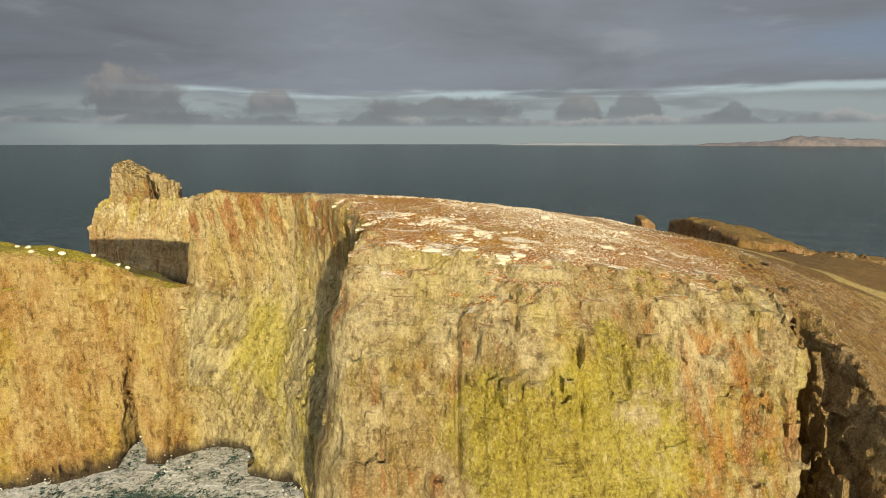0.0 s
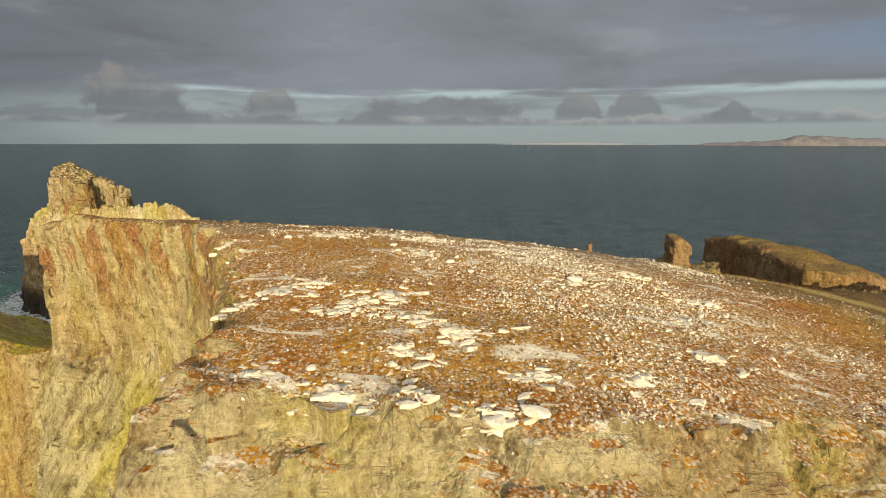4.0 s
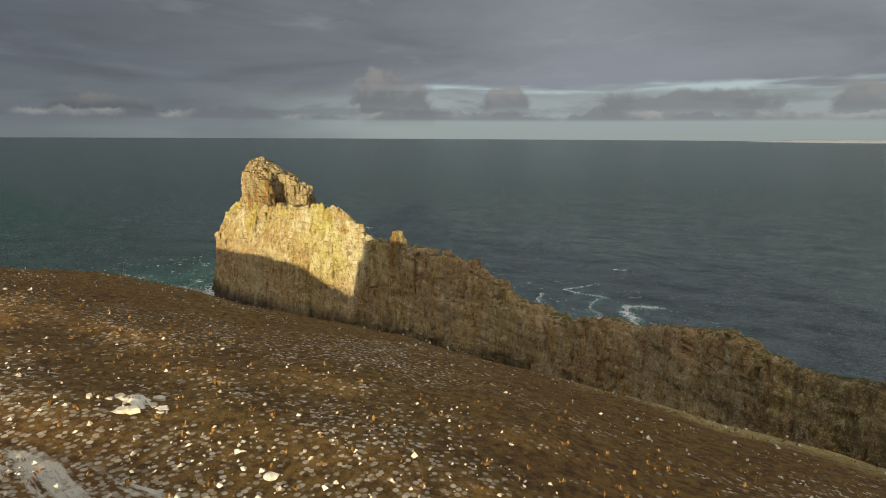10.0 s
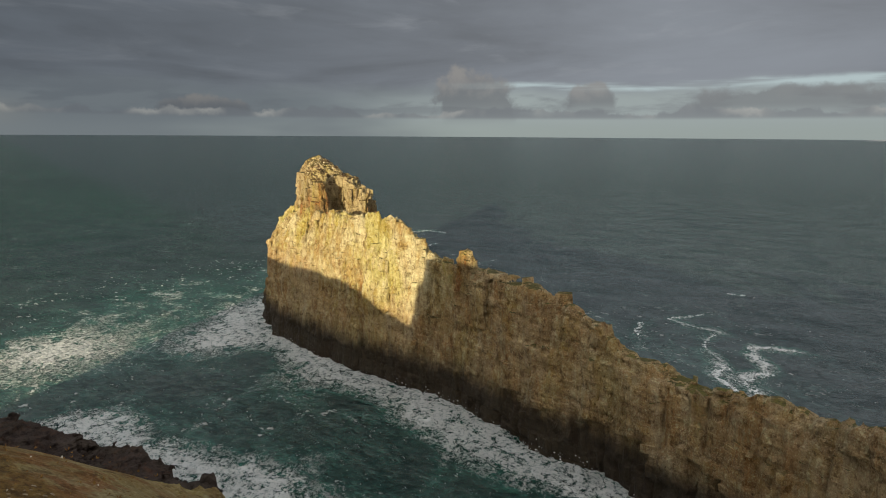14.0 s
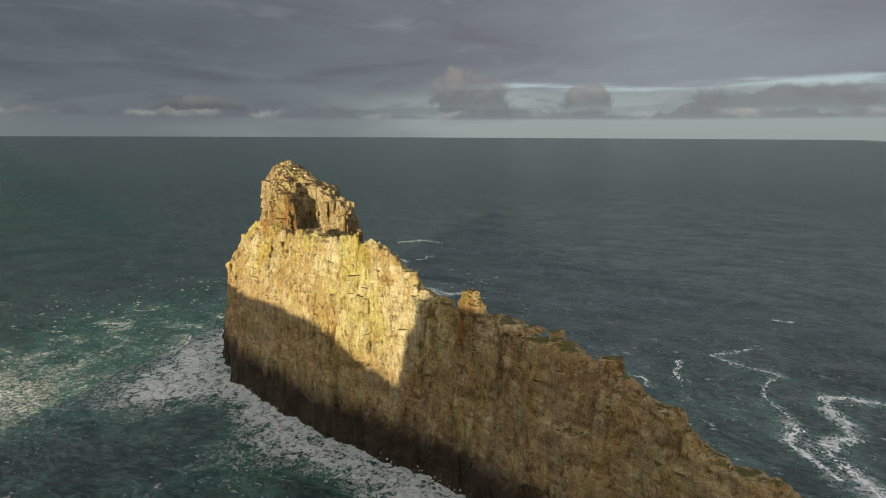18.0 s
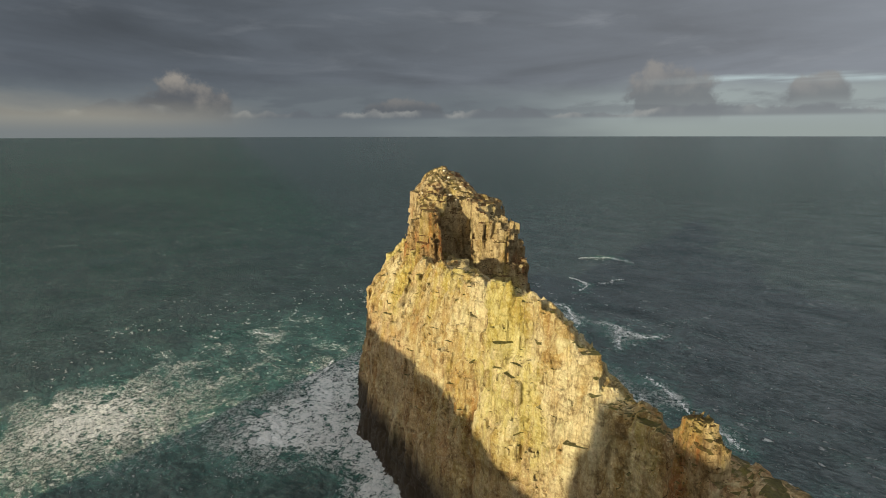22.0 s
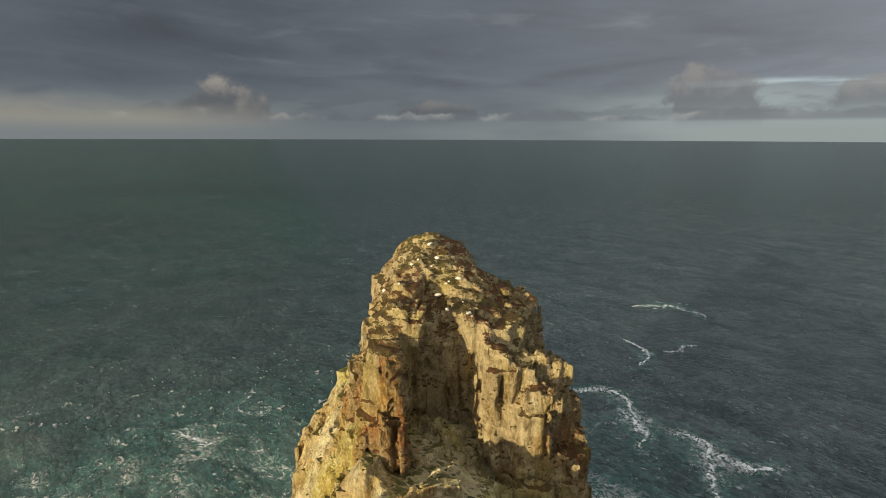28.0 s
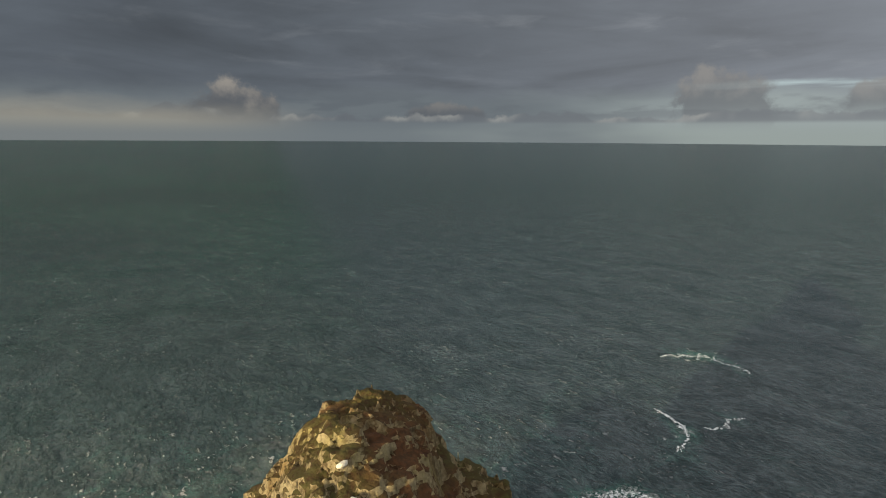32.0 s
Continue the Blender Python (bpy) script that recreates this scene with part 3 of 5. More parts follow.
def sea_material():
    m, n, bsdf = material("sea_water")
    p = n.add("ShaderNodeNewGeometry").outputs["Position"]
    shore = n.add("ShaderNodeAttribute", attribute_name="surf").outputs["Fac"]
    calm = n.noise(p, 0.004, 3.0, 0.5)
    wave = n.noise(n.vec("MULTIPLY", p, (0.8, 1.3, 1)), 0.085, 6.0, 0.62, 0.5)
    chop = n.noise(n.vec("MULTIPLY", p, (0.7, 1.3, 1)), 0.42, 6.0, 0.66, 0.4)
    swirl = n.noise(p, 0.06, 5.0, 0.6, 1.6)
    lace = n.noise(n.vec("ADD", p, n.vec("SCALE", n.join(swirl, wave, 0.0), 9.0)), 0.30, 10.0, 0.76, 0.9)
    fine = n.noise(p, 1.1, 6.0, 0.72, 0.8)
    web = n.noise(n.vec("ADD", p, n.vec("SCALE", n.join(wave, swirl, 0.0), 16.0)), 0.13, 8.0, 0.66, 1.0)
    vein = n.math("SUBTRACT", 1.0, n.step(n.math("ABSOLUTE", n.math("SUBTRACT", web, 0.5)), 0.0, 0.030))
    vein2 = n.math("SUBTRACT", 1.0, n.step(n.math("ABSOLUTE", n.math("SUBTRACT", lace, 0.5)), 0.0, 0.035))
    thick = n.step(n.math("ADD", n.math("MULTIPLY", shore, 1.0), n.math("ADD", n.math("MULTIPLY", n.math("SUBTRACT", lace, 0.5), 4.2), n.math("MULTIPLY", n.math("SUBTRACT", fine, 0.5), 2.6))), 0.82, 1.30)
    reach = n.step(n.math("ADD", shore, n.math("MULTIPLY", n.math("SUBTRACT", swirl, 0.5), 1.5)), 0.30, 0.72)
    thin = n.math("MULTIPLY", n.math("MULTIPLY", n.math("MAXIMUM", vein, vein2), reach), n.step(fine, 0.38, 0.58))
    flecks = n.math("MULTIPLY", n.step(n.math("ADD", chop, n.math("MULTIPLY", swirl, 0.5)), 0.86, 0.95), n.math("ADD", 0.12, n.math("MULTIPLY", n.step(shore, 0.02, 0.16), 0.6)))
    foam = n.math("MAXIMUM", n.math("MAXIMUM", n.math("MULTIPLY", thick, n.math("ADD", 0.6, n.math("MULTIPLY", n.step(fine, 0.34, 0.54), 0.4))), n.math("MULTIPLY", thin, 0.85)), flecks)
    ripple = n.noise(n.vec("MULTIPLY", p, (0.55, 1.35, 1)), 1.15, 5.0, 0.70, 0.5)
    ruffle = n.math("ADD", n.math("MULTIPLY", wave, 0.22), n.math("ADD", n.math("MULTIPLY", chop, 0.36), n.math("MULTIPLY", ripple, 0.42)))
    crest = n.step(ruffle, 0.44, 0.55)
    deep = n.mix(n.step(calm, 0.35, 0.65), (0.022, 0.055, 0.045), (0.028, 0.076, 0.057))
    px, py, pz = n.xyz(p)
    # water colour turns paler and bluer to the north-east
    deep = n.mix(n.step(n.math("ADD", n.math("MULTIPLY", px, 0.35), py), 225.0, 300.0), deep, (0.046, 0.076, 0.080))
    green = n.mix(n.step(n.math("ADD", shore, n.math("MULTIPLY", n.math("SUBTRACT", swirl, 0.5), 0.8)), 0.02, 0.60), deep, (0.020, 0.165, 0.115))
    # wave faces darkened in the colour too, to imitate their shading
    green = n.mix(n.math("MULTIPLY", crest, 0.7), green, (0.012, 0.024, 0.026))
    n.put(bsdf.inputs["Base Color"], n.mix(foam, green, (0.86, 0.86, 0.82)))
    n.put(bsdf.inputs["Roughness"], n.math("ADD", 0.16, n.math("MULTIPLY", foam, 0.6)))
    # a ruffled sea loses its mirror towards the horizon; slicks and ruffles alternate
    facing = n.add("ShaderNodeLayerWeight", Blend=0.5).outputs["Facing"]
    mirror = n.math("SUBTRACT", 1.0, n.math("MULTIPLY", n.step(facing, 0.60, 0.92), 0.965))
    n.put(bsdf.inputs["Specular IOR Level"], n.math("MULTIPLY", mirror, n.math("SUBTRACT", 2.3, n.math("MULTIPLY", crest, 1.7))))
    bsdf.inputs["IOR"].default_value = 1.42
    h = n.math("ADD", n.math("MULTIPLY", wave, 5.2), n.math("ADD", n.math("MULTIPLY", chop, 2.6), n.math("ADD", n.math("MULTIPLY", ripple, 0.9), n.math("MULTIPLY", foam, 0.5))))
    n.put(bsdf.inputs["Normal"], n.bump(h, 0.9, 1.0))
    return m


SEA = sea_material()


# ---- shaping helpers ----
def hsh(*ints, seed=0):
    """A repeatable random number in 0..1 for whole-number cells."""
    h = np.uint32(seed * 7919 + 12345)
    for k, v in enumerate(ints):
        u = (np.asarray(v).astype(np.int64) & 0xFFFFFFFF).astype(np.uint32)
        h = (u * np.uint32((73856093, 19349663, 83492791)[k % 3]) ^ h) * np.uint32(2654435761)
        h = h ^ (h >> np.uint32(15))
    h = h * np.uint32(2246822519)
    h = h ^ (h >> np.uint32(13))
    return h.astype(np.float32) / np.float32(4294967295.0)


def vnoise(x, y, z, seed=0):
    """Smooth noise in -1..1."""
    if z is None:
        ix, iy = np.floor(x), np.floor(y)
        fx, fy = x - ix, y - iy
        fx, fy = fx * fx * (3 - 2 * fx), fy * fy * (3 - 2 * fy)
        return 2 * sum((fx if a else 1 - fx) * (fy if b else 1 - fy) * hsh(ix + a, iy + b, seed=seed) for a in (0, 1) for b in (0, 1)) - 1
    ix, iy, iz = np.floor(x), np.floor(y), np.floor(z)
    fx, fy, fz = x - ix, y - iy, z - iz
    fx, fy, fz = (f * f * (3 - 2 * f) for f in (fx, fy, fz))
    total = 0
    for a in (0, 1):
        for b in (0, 1):
            for c in (0, 1):
                w = (fx if a else 1 - fx) * (fy if b else 1 - fy) * (fz if c else 1 - fz)
                total = total + w * hsh(ix + a, iy + b, iz + c, seed=seed)
    return total * 2 - 1


def blocks(x, y, z, bx, bz, dip, seed):
    """Random step for each joint block of bedded rock, -0.5..0.5."""
    wob = vnoise(x / 9, y / 9, z / 9, seed + 5)
    q = (z + dip * x + 0.9 * wob) / bz
    k = np.floor(q)
    ox = hsh(k, seed=seed) * 9
    i = np.floor((x + 0.45 * y + 0.8 * wob) / bx + ox)
    j = np.floor((y - 0.45 * x + 0.8 * wob) / bx + ox * 1.7)
    return hsh(i, j, k, seed=seed + 1) - 0.5


def joints(c, z, spacing, depth, seed, lean=0.1, width=0.34):
    """Open upright cracks at uneven steps along c, broken off here and there."""
    q = (c + lean * z) / spacing + 0.33 * vnoise(c / (2.2 * spacing), z / 17, None, seed)
    k = np.floor(q + 0.5)
    on = hsh(k, seed=seed + 1) > 0.35
    fade = np.clip(0.55 + 1.6 * vnoise(k * 3.7, z / 9, None, seed + 2), 0, 1)
    return depth * on * fade * np.exp(-((q - k) * spacing / width) ** 2)


def poly_distance(x, y, poly):
    """Signed distance to a closed outline, positive inside."""
    pts = np.array(poly, float)
    best = np.full(x.shape, 1e9)
    inside = np.zeros(x.shape, bool)
    for (ax, ay), (bx, by) in zip(pts, np.roll(pts, -1, 0)):
        ex, ey = bx - ax, by - ay
        t = np.clip(((x - ax) * ex + (y - ay) * ey) / (ex * ex + ey * ey), 0, 1)
        best = np.minimum(best, np.hypot(x - ax - t * ex, y - ay - t * ey))
        cross = (ay > y) != (by > y)
        with np.errstate(divide="ignore", invalid="ignore"):
            inside ^= cross & (x < ex * (y - ay) / (ey if ey else 1e-9) + ax)
    return np.where(inside, best, -best)


def along(x, y, line):
    """Nearest place on an open line: running number of the knot, and signed distance (positive on the right of its course)."""
    pts = np.array(line, float)
    best, s_at, q_at = np.full(x.shape, 1e9), np.zeros(x.shape), np.zeros(x.shape)
    for k, ((ax, ay), (bx, by)) in enumerate(zip(pts[:-1], pts[1:])):
        ex, ey = bx - ax, by - ay
        t = np.clip(((x - ax) * ex + (y - ay) * ey) / (ex * ex + ey * ey), 0, 1)
        dx, dy = x - ax - t * ex, y - ay - t * ey
        d = np.hypot(dx, dy)
        near = d < best
        side = np.where(ex * dy - ey * dx > 0, -1.0, 1.0)
        best, s_at, q_at = np.where(near, d, best), np.where(near, k + t, s_at), np.where(near, side * d, q_at)
    return s_at, q_at


def smax(a, b, k):
    h = np.clip(0.5 + 0.5 * (a - b) / k, 0, 1)
    return b + (a - b) * h + k * h * (1 - h)


def smin(a, b, k):
    return -smax(-a, -b, k)


def solid(lo, hi, cell, shape, relief, band=3.0):
    """Verts and quads of the surface shape = 0 in a box; relief roughens it near the surface."""
    ax = [np.arange(a, b + cell, cell) for a, b in zip(lo, hi)]
    x2, y2 = np.meshgrid(ax[0], ax[1], indexing="ij")
    f = shape(x2, y2, ax[2]).astype(np.float32)
    near = np.nonzero(np.abs(f) < band)
    px, py, pz = ax[0][near[0]], ax[1][near[1]], ax[2][near[2]]
    f[near] += relief(px, py, pz).astype(np.float32)
    s = f < 0
    n = f.shape
    cnt = np.zeros((n[0] - 1, n[1] - 1, n[2] - 1), np.int8)
    corners = [(a, b, c) for a in (0, 1) for b in (0, 1) for c in (0, 1)]

    def corner(arr, o):
        return arr[o[0]:n[0] - 1 + o[0], o[1]:n[1] - 1 + o[1], o[2]:n[2] - 1 + o[2]]
    for o in corners:
        cnt += corner(s, o)
    cells = np.nonzero((cnt > 0) & (cnt < 8))
    index = np.full(cnt.shape, -1, np.int32)
    index[cells] = np.arange(len(cells[0]))
    at = {o: f[cells[0] + o[0], cells[1] + o[1], cells[2] + o[2]] for o in corners}
    total, hits = np.zeros((len(cells[0]), 3)), np.zeros(len(cells[0]))
    for o in corners:
        for axis in range(3):
            if o[axis]:
                continue
            o2 = tuple(1 if k == axis else v for k, v in enumerate(o))
            a, b = at[o], at[o2]
            cut = (a < 0) != (b < 0)
            t = np.where(cut, a / np.where(cut, a - b, 1), 0)
            for k in range(3):
                total[:, k] += np.where(cut, o[k] + (t if k == axis else 0), 0)
            hits += cut
    verts = (np.stack(cells, 1) + total / hits[:, None]) * cell + np.array(lo)
    quads = []
    for axis in range(3):
        a = [slice(1, -1)] * 3
        b = [slice(1, -1)] * 3
        a[axis], b[axis] = slice(0, -1), slice(1, None)
        s0, s1 = s[tuple(a)], s[tuple(b)]
        for flip in (False, True):
            e = np.nonzero((s0 & ~s1) if not flip else (~s0 & s1))
            g = [e[k] + (0 if k == axis else 1) for k in range(3)]
            u, v = (axis + 1) % 3, (axis + 2) % 3
            ring = []
            for du, dv in ((-1, -1), (0, -1), (0, 0), (-1, 0)):
                c = list(g)
                c[u], c[v] = g[u] + du, g[v] + dv
                ring.append(index[tuple(c)])
            quads.append(np.stack(ring[::-1] if flip else ring, 1))
    return verts, np.concatenate(quads)


def mesh_from(name, verts, faces, mats, smooth=True):
    me = bpy.data.meshes.new(name)
    verts = np.asarray(verts, np.float32)
    faces = np.asarray(faces, np.int32)
    k = faces.shape[1]
    me.vertices.add(len(verts))
    me.vertices.foreach_set("co", verts.ravel())
    me.loops.add(faces.size)
    me.loops.foreach_set("vertex_index", faces.ravel())
    me.polygons.add(len(faces))
    me.polygons.foreach_set("loop_start", np.arange(0, faces.size, k, dtype=np.int32))
    me.polygons.foreach_set("use_smooth", np.full(len(faces), smooth))
    for m in (mats if isinstance(mats, (list, tuple)) else [mats]):
        me.materials.append(m)
    me.update(calc_edges=True)
    me.validate()
    return me


def part(name, mesh, parent, label=""):
    ob = new(name, mesh)
    ob.parent = parent
    if label:
        ob["label"] = label
    return ob


# ---- main islet ----
ISLET_EDGE = ((-9, 62.5), (0, 63), (10, 61), (20, 64.5), (30, 66.5), (42, 69), (46, 76), (54, 93), (59.5, 91), (62, 58), (78, 50), (142, 50), (142, 130),
              (105, 141), (60, 137), (30, 137), (17, 141), (-10, 145), (-28, 148.5), (-41, 147), (-49, 139), (-53, 125), (-50.5, 116),
              (-40, 113), (-27, 108), (-21.5, 101), (-16.5, 91.5), (-12.8, 83), (-9.6, 74.5), (-8.6, 68))
LEFT_EDGE = ((-44, 112), (-57, 117.5), (-68, 119), (-80, 112.5), (-96, 108), (-150, 100), (-150, 136), (-100, 141), (-70, 143), (-50, 143), (-40, 140))


def plateau_height(x, y):
    u, v = np.clip(x, -70, 150) / 50, (y - 90) / 50
    z = 61.35 - 3.29 * u - 0.12 * v - 5.57 * u * u - 1.44 * u * v - 10.14 * v * v - 1.11 * v ** 3 + 5.88 * u * u * v
    z = z + 1.7 * np.exp(-((x + 46) ** 2 + (y - 120) ** 2) / 130) - 1.7 * np.exp(-((x + 31) ** 2 + (y - 142) ** 2) / 130)
    z = np.maximum(z, 36.5 + 0 * z)
    return z - np.clip(x - 50, 0, 24) * np.clip(98 - y, 0, 40) * 0.014


def ramp(v, a, b):
    t = np.clip((v - a) / (b - a), 0, 1)
    return t * t * (3 - 2 * t)


def arm_crest(x, y):
    return np.interp(x, (-150, -100, -84, -74, -66, -58, -48, -44), (50, 50, 49, 46.5, 42.5, 40.5, 39.8, 39.8)) - np.where(y > 119, 0.40, 0.10) * np.abs(y - 119)


def islet_shape(x, y, z):
    d = poly_distance(x, y, ISLET_EDGE)
    front = (1 - ramp(y - 0.35 * x, 66, 78)) * ramp(x, -16, -8)
    orange = (1 - ramp(x, -14, -8)) * (1 - ramp(y, 118, 126))
    rest = 1 - np.clip(front + orange, 0, 1)
    off_front = np.interp(z, (0, 25, 44, 50, 57, 64), (17, 13, 8, 5.5, 0.4, 0))
    off_orange = np.interp(z, (0, 10, 24, 36, 42, 64), (4.5, 6, 7, 2.5, 0.3, 0))
    off_rest = np.interp(z, (0, 64), (12, 0))
    reach = d[..., None] + front[..., None] * off_front + orange[..., None] * off_orange + rest[..., None] * off_rest
    brow = 0.034 * np.clip(14 - d, 0, 15) ** 2 * ramp(y, 114, 126) * (1 - ramp(x, 60, 90))
    top = (z[None, None] - (plateau_height(x, y) - brow)[..., None]) * 0.96
    f = smax(-reach * 0.9, top, 2.5)
    # chasm at the sunlit corner
    s, q = along(x, y, ((46, 52), (49, 74), (57, 96)))
    width = np.interp(z, (0, 34, 44, 50), (4.2, 2.9, 1.6, -0.6))
    f = np.maximum(f, width - np.abs(q)[..., None] + ramp(y, 92, 98)[..., None] * 6)
    # low western arm
    dl = poly_distance(x, y, LEFT_EDGE)
    off_left = np.interp(z, (0, 10, 30, 64), (6, 4.5, 2.0, 0))
    crest = arm_crest(x, y)
    arm = smax(-(dl[..., None] + off_left) * 0.95, (z[None, None] - crest[..., None]) * 0.95, 2.0)
    cleft = np.interp(z, (0, 4, 18, 29), (3.4, 2.4, 1.0, -0.8))
    sc, qc = along(x, y, ((-66, 100), (-68, 118), (-66, 126)))
    arm = np.maximum(arm, cleft - np.abs(qc)[..., None])
    f = smin(f, arm, 1.0)
    cave = (((x + 50) / 11.0) ** 2 + ((y - 109) / 9.5) ** 2)[..., None] + (np.maximum(z - 4, 0) / 19) ** 2
    f = np.maximum(f, (1 - np.sqrt(cave)) * 7)
    f = np.maximum(f, np.where((np.abs(qc)[..., None] < cleft) & (y[..., None] < 125), cleft - np.abs(qc)[..., None], -9))
    return f


def cliff_relief(dip, sizes, seed, flat_above=None, swell=0.9, smooth_west=False):
    """Roughness of jointed rock: sizes are (width, height, depth) of the blocks from large to small."""
    def relief(x, y, z):
        n = swell * vnoise(x / 12, y / 12, z / 16, seed) + 0.2 * vnoise(x / 2.5, y / 2.5, z / 3, seed + 1)
        for k, (wide, tall, depth) in enumerate(sizes):
            n = n + depth * blocks(x, y, z, wide, tall, dip, seed + 10 * k + 10)
        if smooth_west:
            n = n * (1 - 0.7 * ramp(x, -3, 4) * (1 - ramp(x, 30, 36)) * (1 - ramp(z, 40, 47)))
            n = n + joints(x, z, 6.5, 1.1, seed + 60, 0.08, 0.30) + 0.35 * joints(x, z, 2.3, 1.0, seed + 70, 0.05, 0.3)
            n = n * (1 - 0.35 * (1 - ramp(x, -12, -5)))
        if flat_above is not None:
            top = flat_above(x, y, z)
            soft = 0.28 * vnoise(x / 3.0, y / 3.0, z / 3, seed + 3) + 0.35 * vnoise(x / 8, y / 8, z / 8, seed + 4)
            n = n * (1 - top) + soft * top
        return n
    return relief


def islet_flat(x, y, z):
    main = ramp(z - plateau_height(x, y), -2.6 - 6 * ramp(y, 120, 134), -0.8) * (x > -53) * ramp(poly_distance(x, y, ISLET_EDGE), -1, 4)
    arm = ramp(z - arm_crest(x, y), -2.4, -0.8) * ramp(poly_distance(x, y, LEFT_EDGE), 0, 3)
    return np.maximum(main, arm)


v_, f_ = solid((-150, 38, -3), (146, 168, 65), 0.54, islet_shape, cliff_relief(0.06, ((6.5, 9, 1.4), (3.0, 4.0, 1.1), (1.5, 1.5, 0.7)), 3, islet_flat, smooth_west=True))
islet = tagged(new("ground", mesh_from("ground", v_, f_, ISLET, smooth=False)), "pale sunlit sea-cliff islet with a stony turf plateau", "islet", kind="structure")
islet_verts, islet_faces = v_, f_

# ---- low wet shelf behind the islet ----
SHELF_EDGE = ((-146, 140), (-146, 168), (-134, 175), (-120, 177), (-113, 181), (-98, 180), (-92, 183), (-84, 178), (-72, 170), (-60, 160), (-56, 148))


def shelf_shape(x, y, z):
    d = poly_distance(x, y, SHELF_EDGE)[..., None]
    top = 6.0 + 2.0 * vnoise(x / 9, y / 9, x * 0, 17) + 0.16 * np.clip(176 - y, 0, 30) + 5.0 * np.exp(-((x + 136) ** 2 + (y - 166) ** 2) / 60)
    return smax(-(d + 0.35 * (8 - z)) * 0.9, (z - top[..., None]) * 0.9, 1.5)


v_, f_ = solid((-156, 132, -3), (-46, 194, 18), 0.6, shelf_shape, cliff_relief(0.08, ((5.0, 3.0, 1.6), (2.2, 1.6, 1.3), (1.1, 0.9, 0.7)), 21))
tagged(new("rock_shelf", mesh_from("rock_shelf", v_, f_, SHELF, smooth=False)), "low dark wet rock shelf ringed by surf", "rock shelf")

# ---- fin and stack ----
RIDGE = ((-170, 290), (-150, 280), (-138, 273), (-126, 264.5), (-112, 257), (-98, 252.5), (-87, 251.5), (-80, 250), (-72, 248), (-58, 243.8), (-49, 241), (-31, 235.4), (-28, 234.5), (-13.7, 229.8), (-5, 226), (8, 217.5),
         (27, 205), (35, 199.5), (44, 194), (61, 186), (84, 187))
CREST = (40, 44, 45.6, 45.9, 46.0, 47.8, 42.4, 37.3, 37.2, 35.7, 36.3, 31.2, 27.2, 26.4, 27.7, 31, 33.5, 31.6, 34.5, 38, 38)
TOP_S = (7, 9.5, 10.5, 7.2, 3.5, 1.6, 1.8, 1.6, 1.5, 1.5, 1.6, 1.6, 1.6, 2, 2, 2.2, 2.5, 2.5, 3, 4, 5)
SLOPE_S = (0.80, 0.74, 0.58, 0.38, 0.25, 0.18, 0.14, 0.12, 0.1, 0.1, 0.1, 0.1, 0.1, 0.12, 0.12, 0.12, 0.12, 0.12, 0.12, 0.12, 0.12)


def ridge_shape(x, y, z):
    s, q = along(x, y, RIDGE)
    k = np.arange(len(RIDGE))
    h, w, sl = (np.interp(s, k, a) for a in (CREST, TOP_S, SLOPE_S))
    deep = np.maximum(h[..., None] - z, 0)
    south = q[..., None] - w[..., None] - sl[..., None] * np.minimum(deep, 12) - np.minimum(sl, 0.16)[..., None] * np.maximum(deep - 12, 0)
    north = -q[..., None] - 2.6 - 1.8 * ((s > 1.5) & (s < 5.2))[..., None] - 6 * (1 - ramp(s, 2, 5))[..., None] - 0.42 * deep
    ledge = 1 - ramp(s, 5.5, 7.5)
    top = z - h[..., None] + ((0.35 + 0.1 * ledge) * np.maximum(-q, 0) + 0.28 * ledge * np.clip(w - q, 0, 14) + 0.10 * np.maximum(q, 0) * (s > 6.5))[..., None]
    return smax(smax(south, north, 0.8), top * 0.95, 1.2)


HEAD = ((-7.8, 4.5), (-8.2, 10), (-7.6, 16), (-8, 23), (-5, 29), (4, 30.5), (11, 27), (13.2, 21), (11.5, 13), (9.2, 7), (7, 4.5))


def head_axes(x, y):
    """Across and into the crag, from the foot of its hollow."""
    return (x + 134.4) * 0.55 + (y - 270.7) * 0.835, (y - 270.7) * 0.55 - (x + 134.4) * 0.835


def pillar(a, b, z, at, half, top, flare=0.06, slope=(0.0, 0.0)):
    """An upright rib of rock with a rounded plan, leaning sides and a sloping top."""
    u, v = (a - at[0]) / half[0], (b - at[1]) / half[1]
    r = ((np.abs(u) ** 3 + np.abs(v) ** 3) ** (1 / 3) - 1) * min(half)
    lid = z - top - (slope[0] * (a - at[0]) + slope[1] * (b - at[1]))[..., None]
    return smax(r[..., None] - flare * (top - z), lid * 0.9, 0.7)


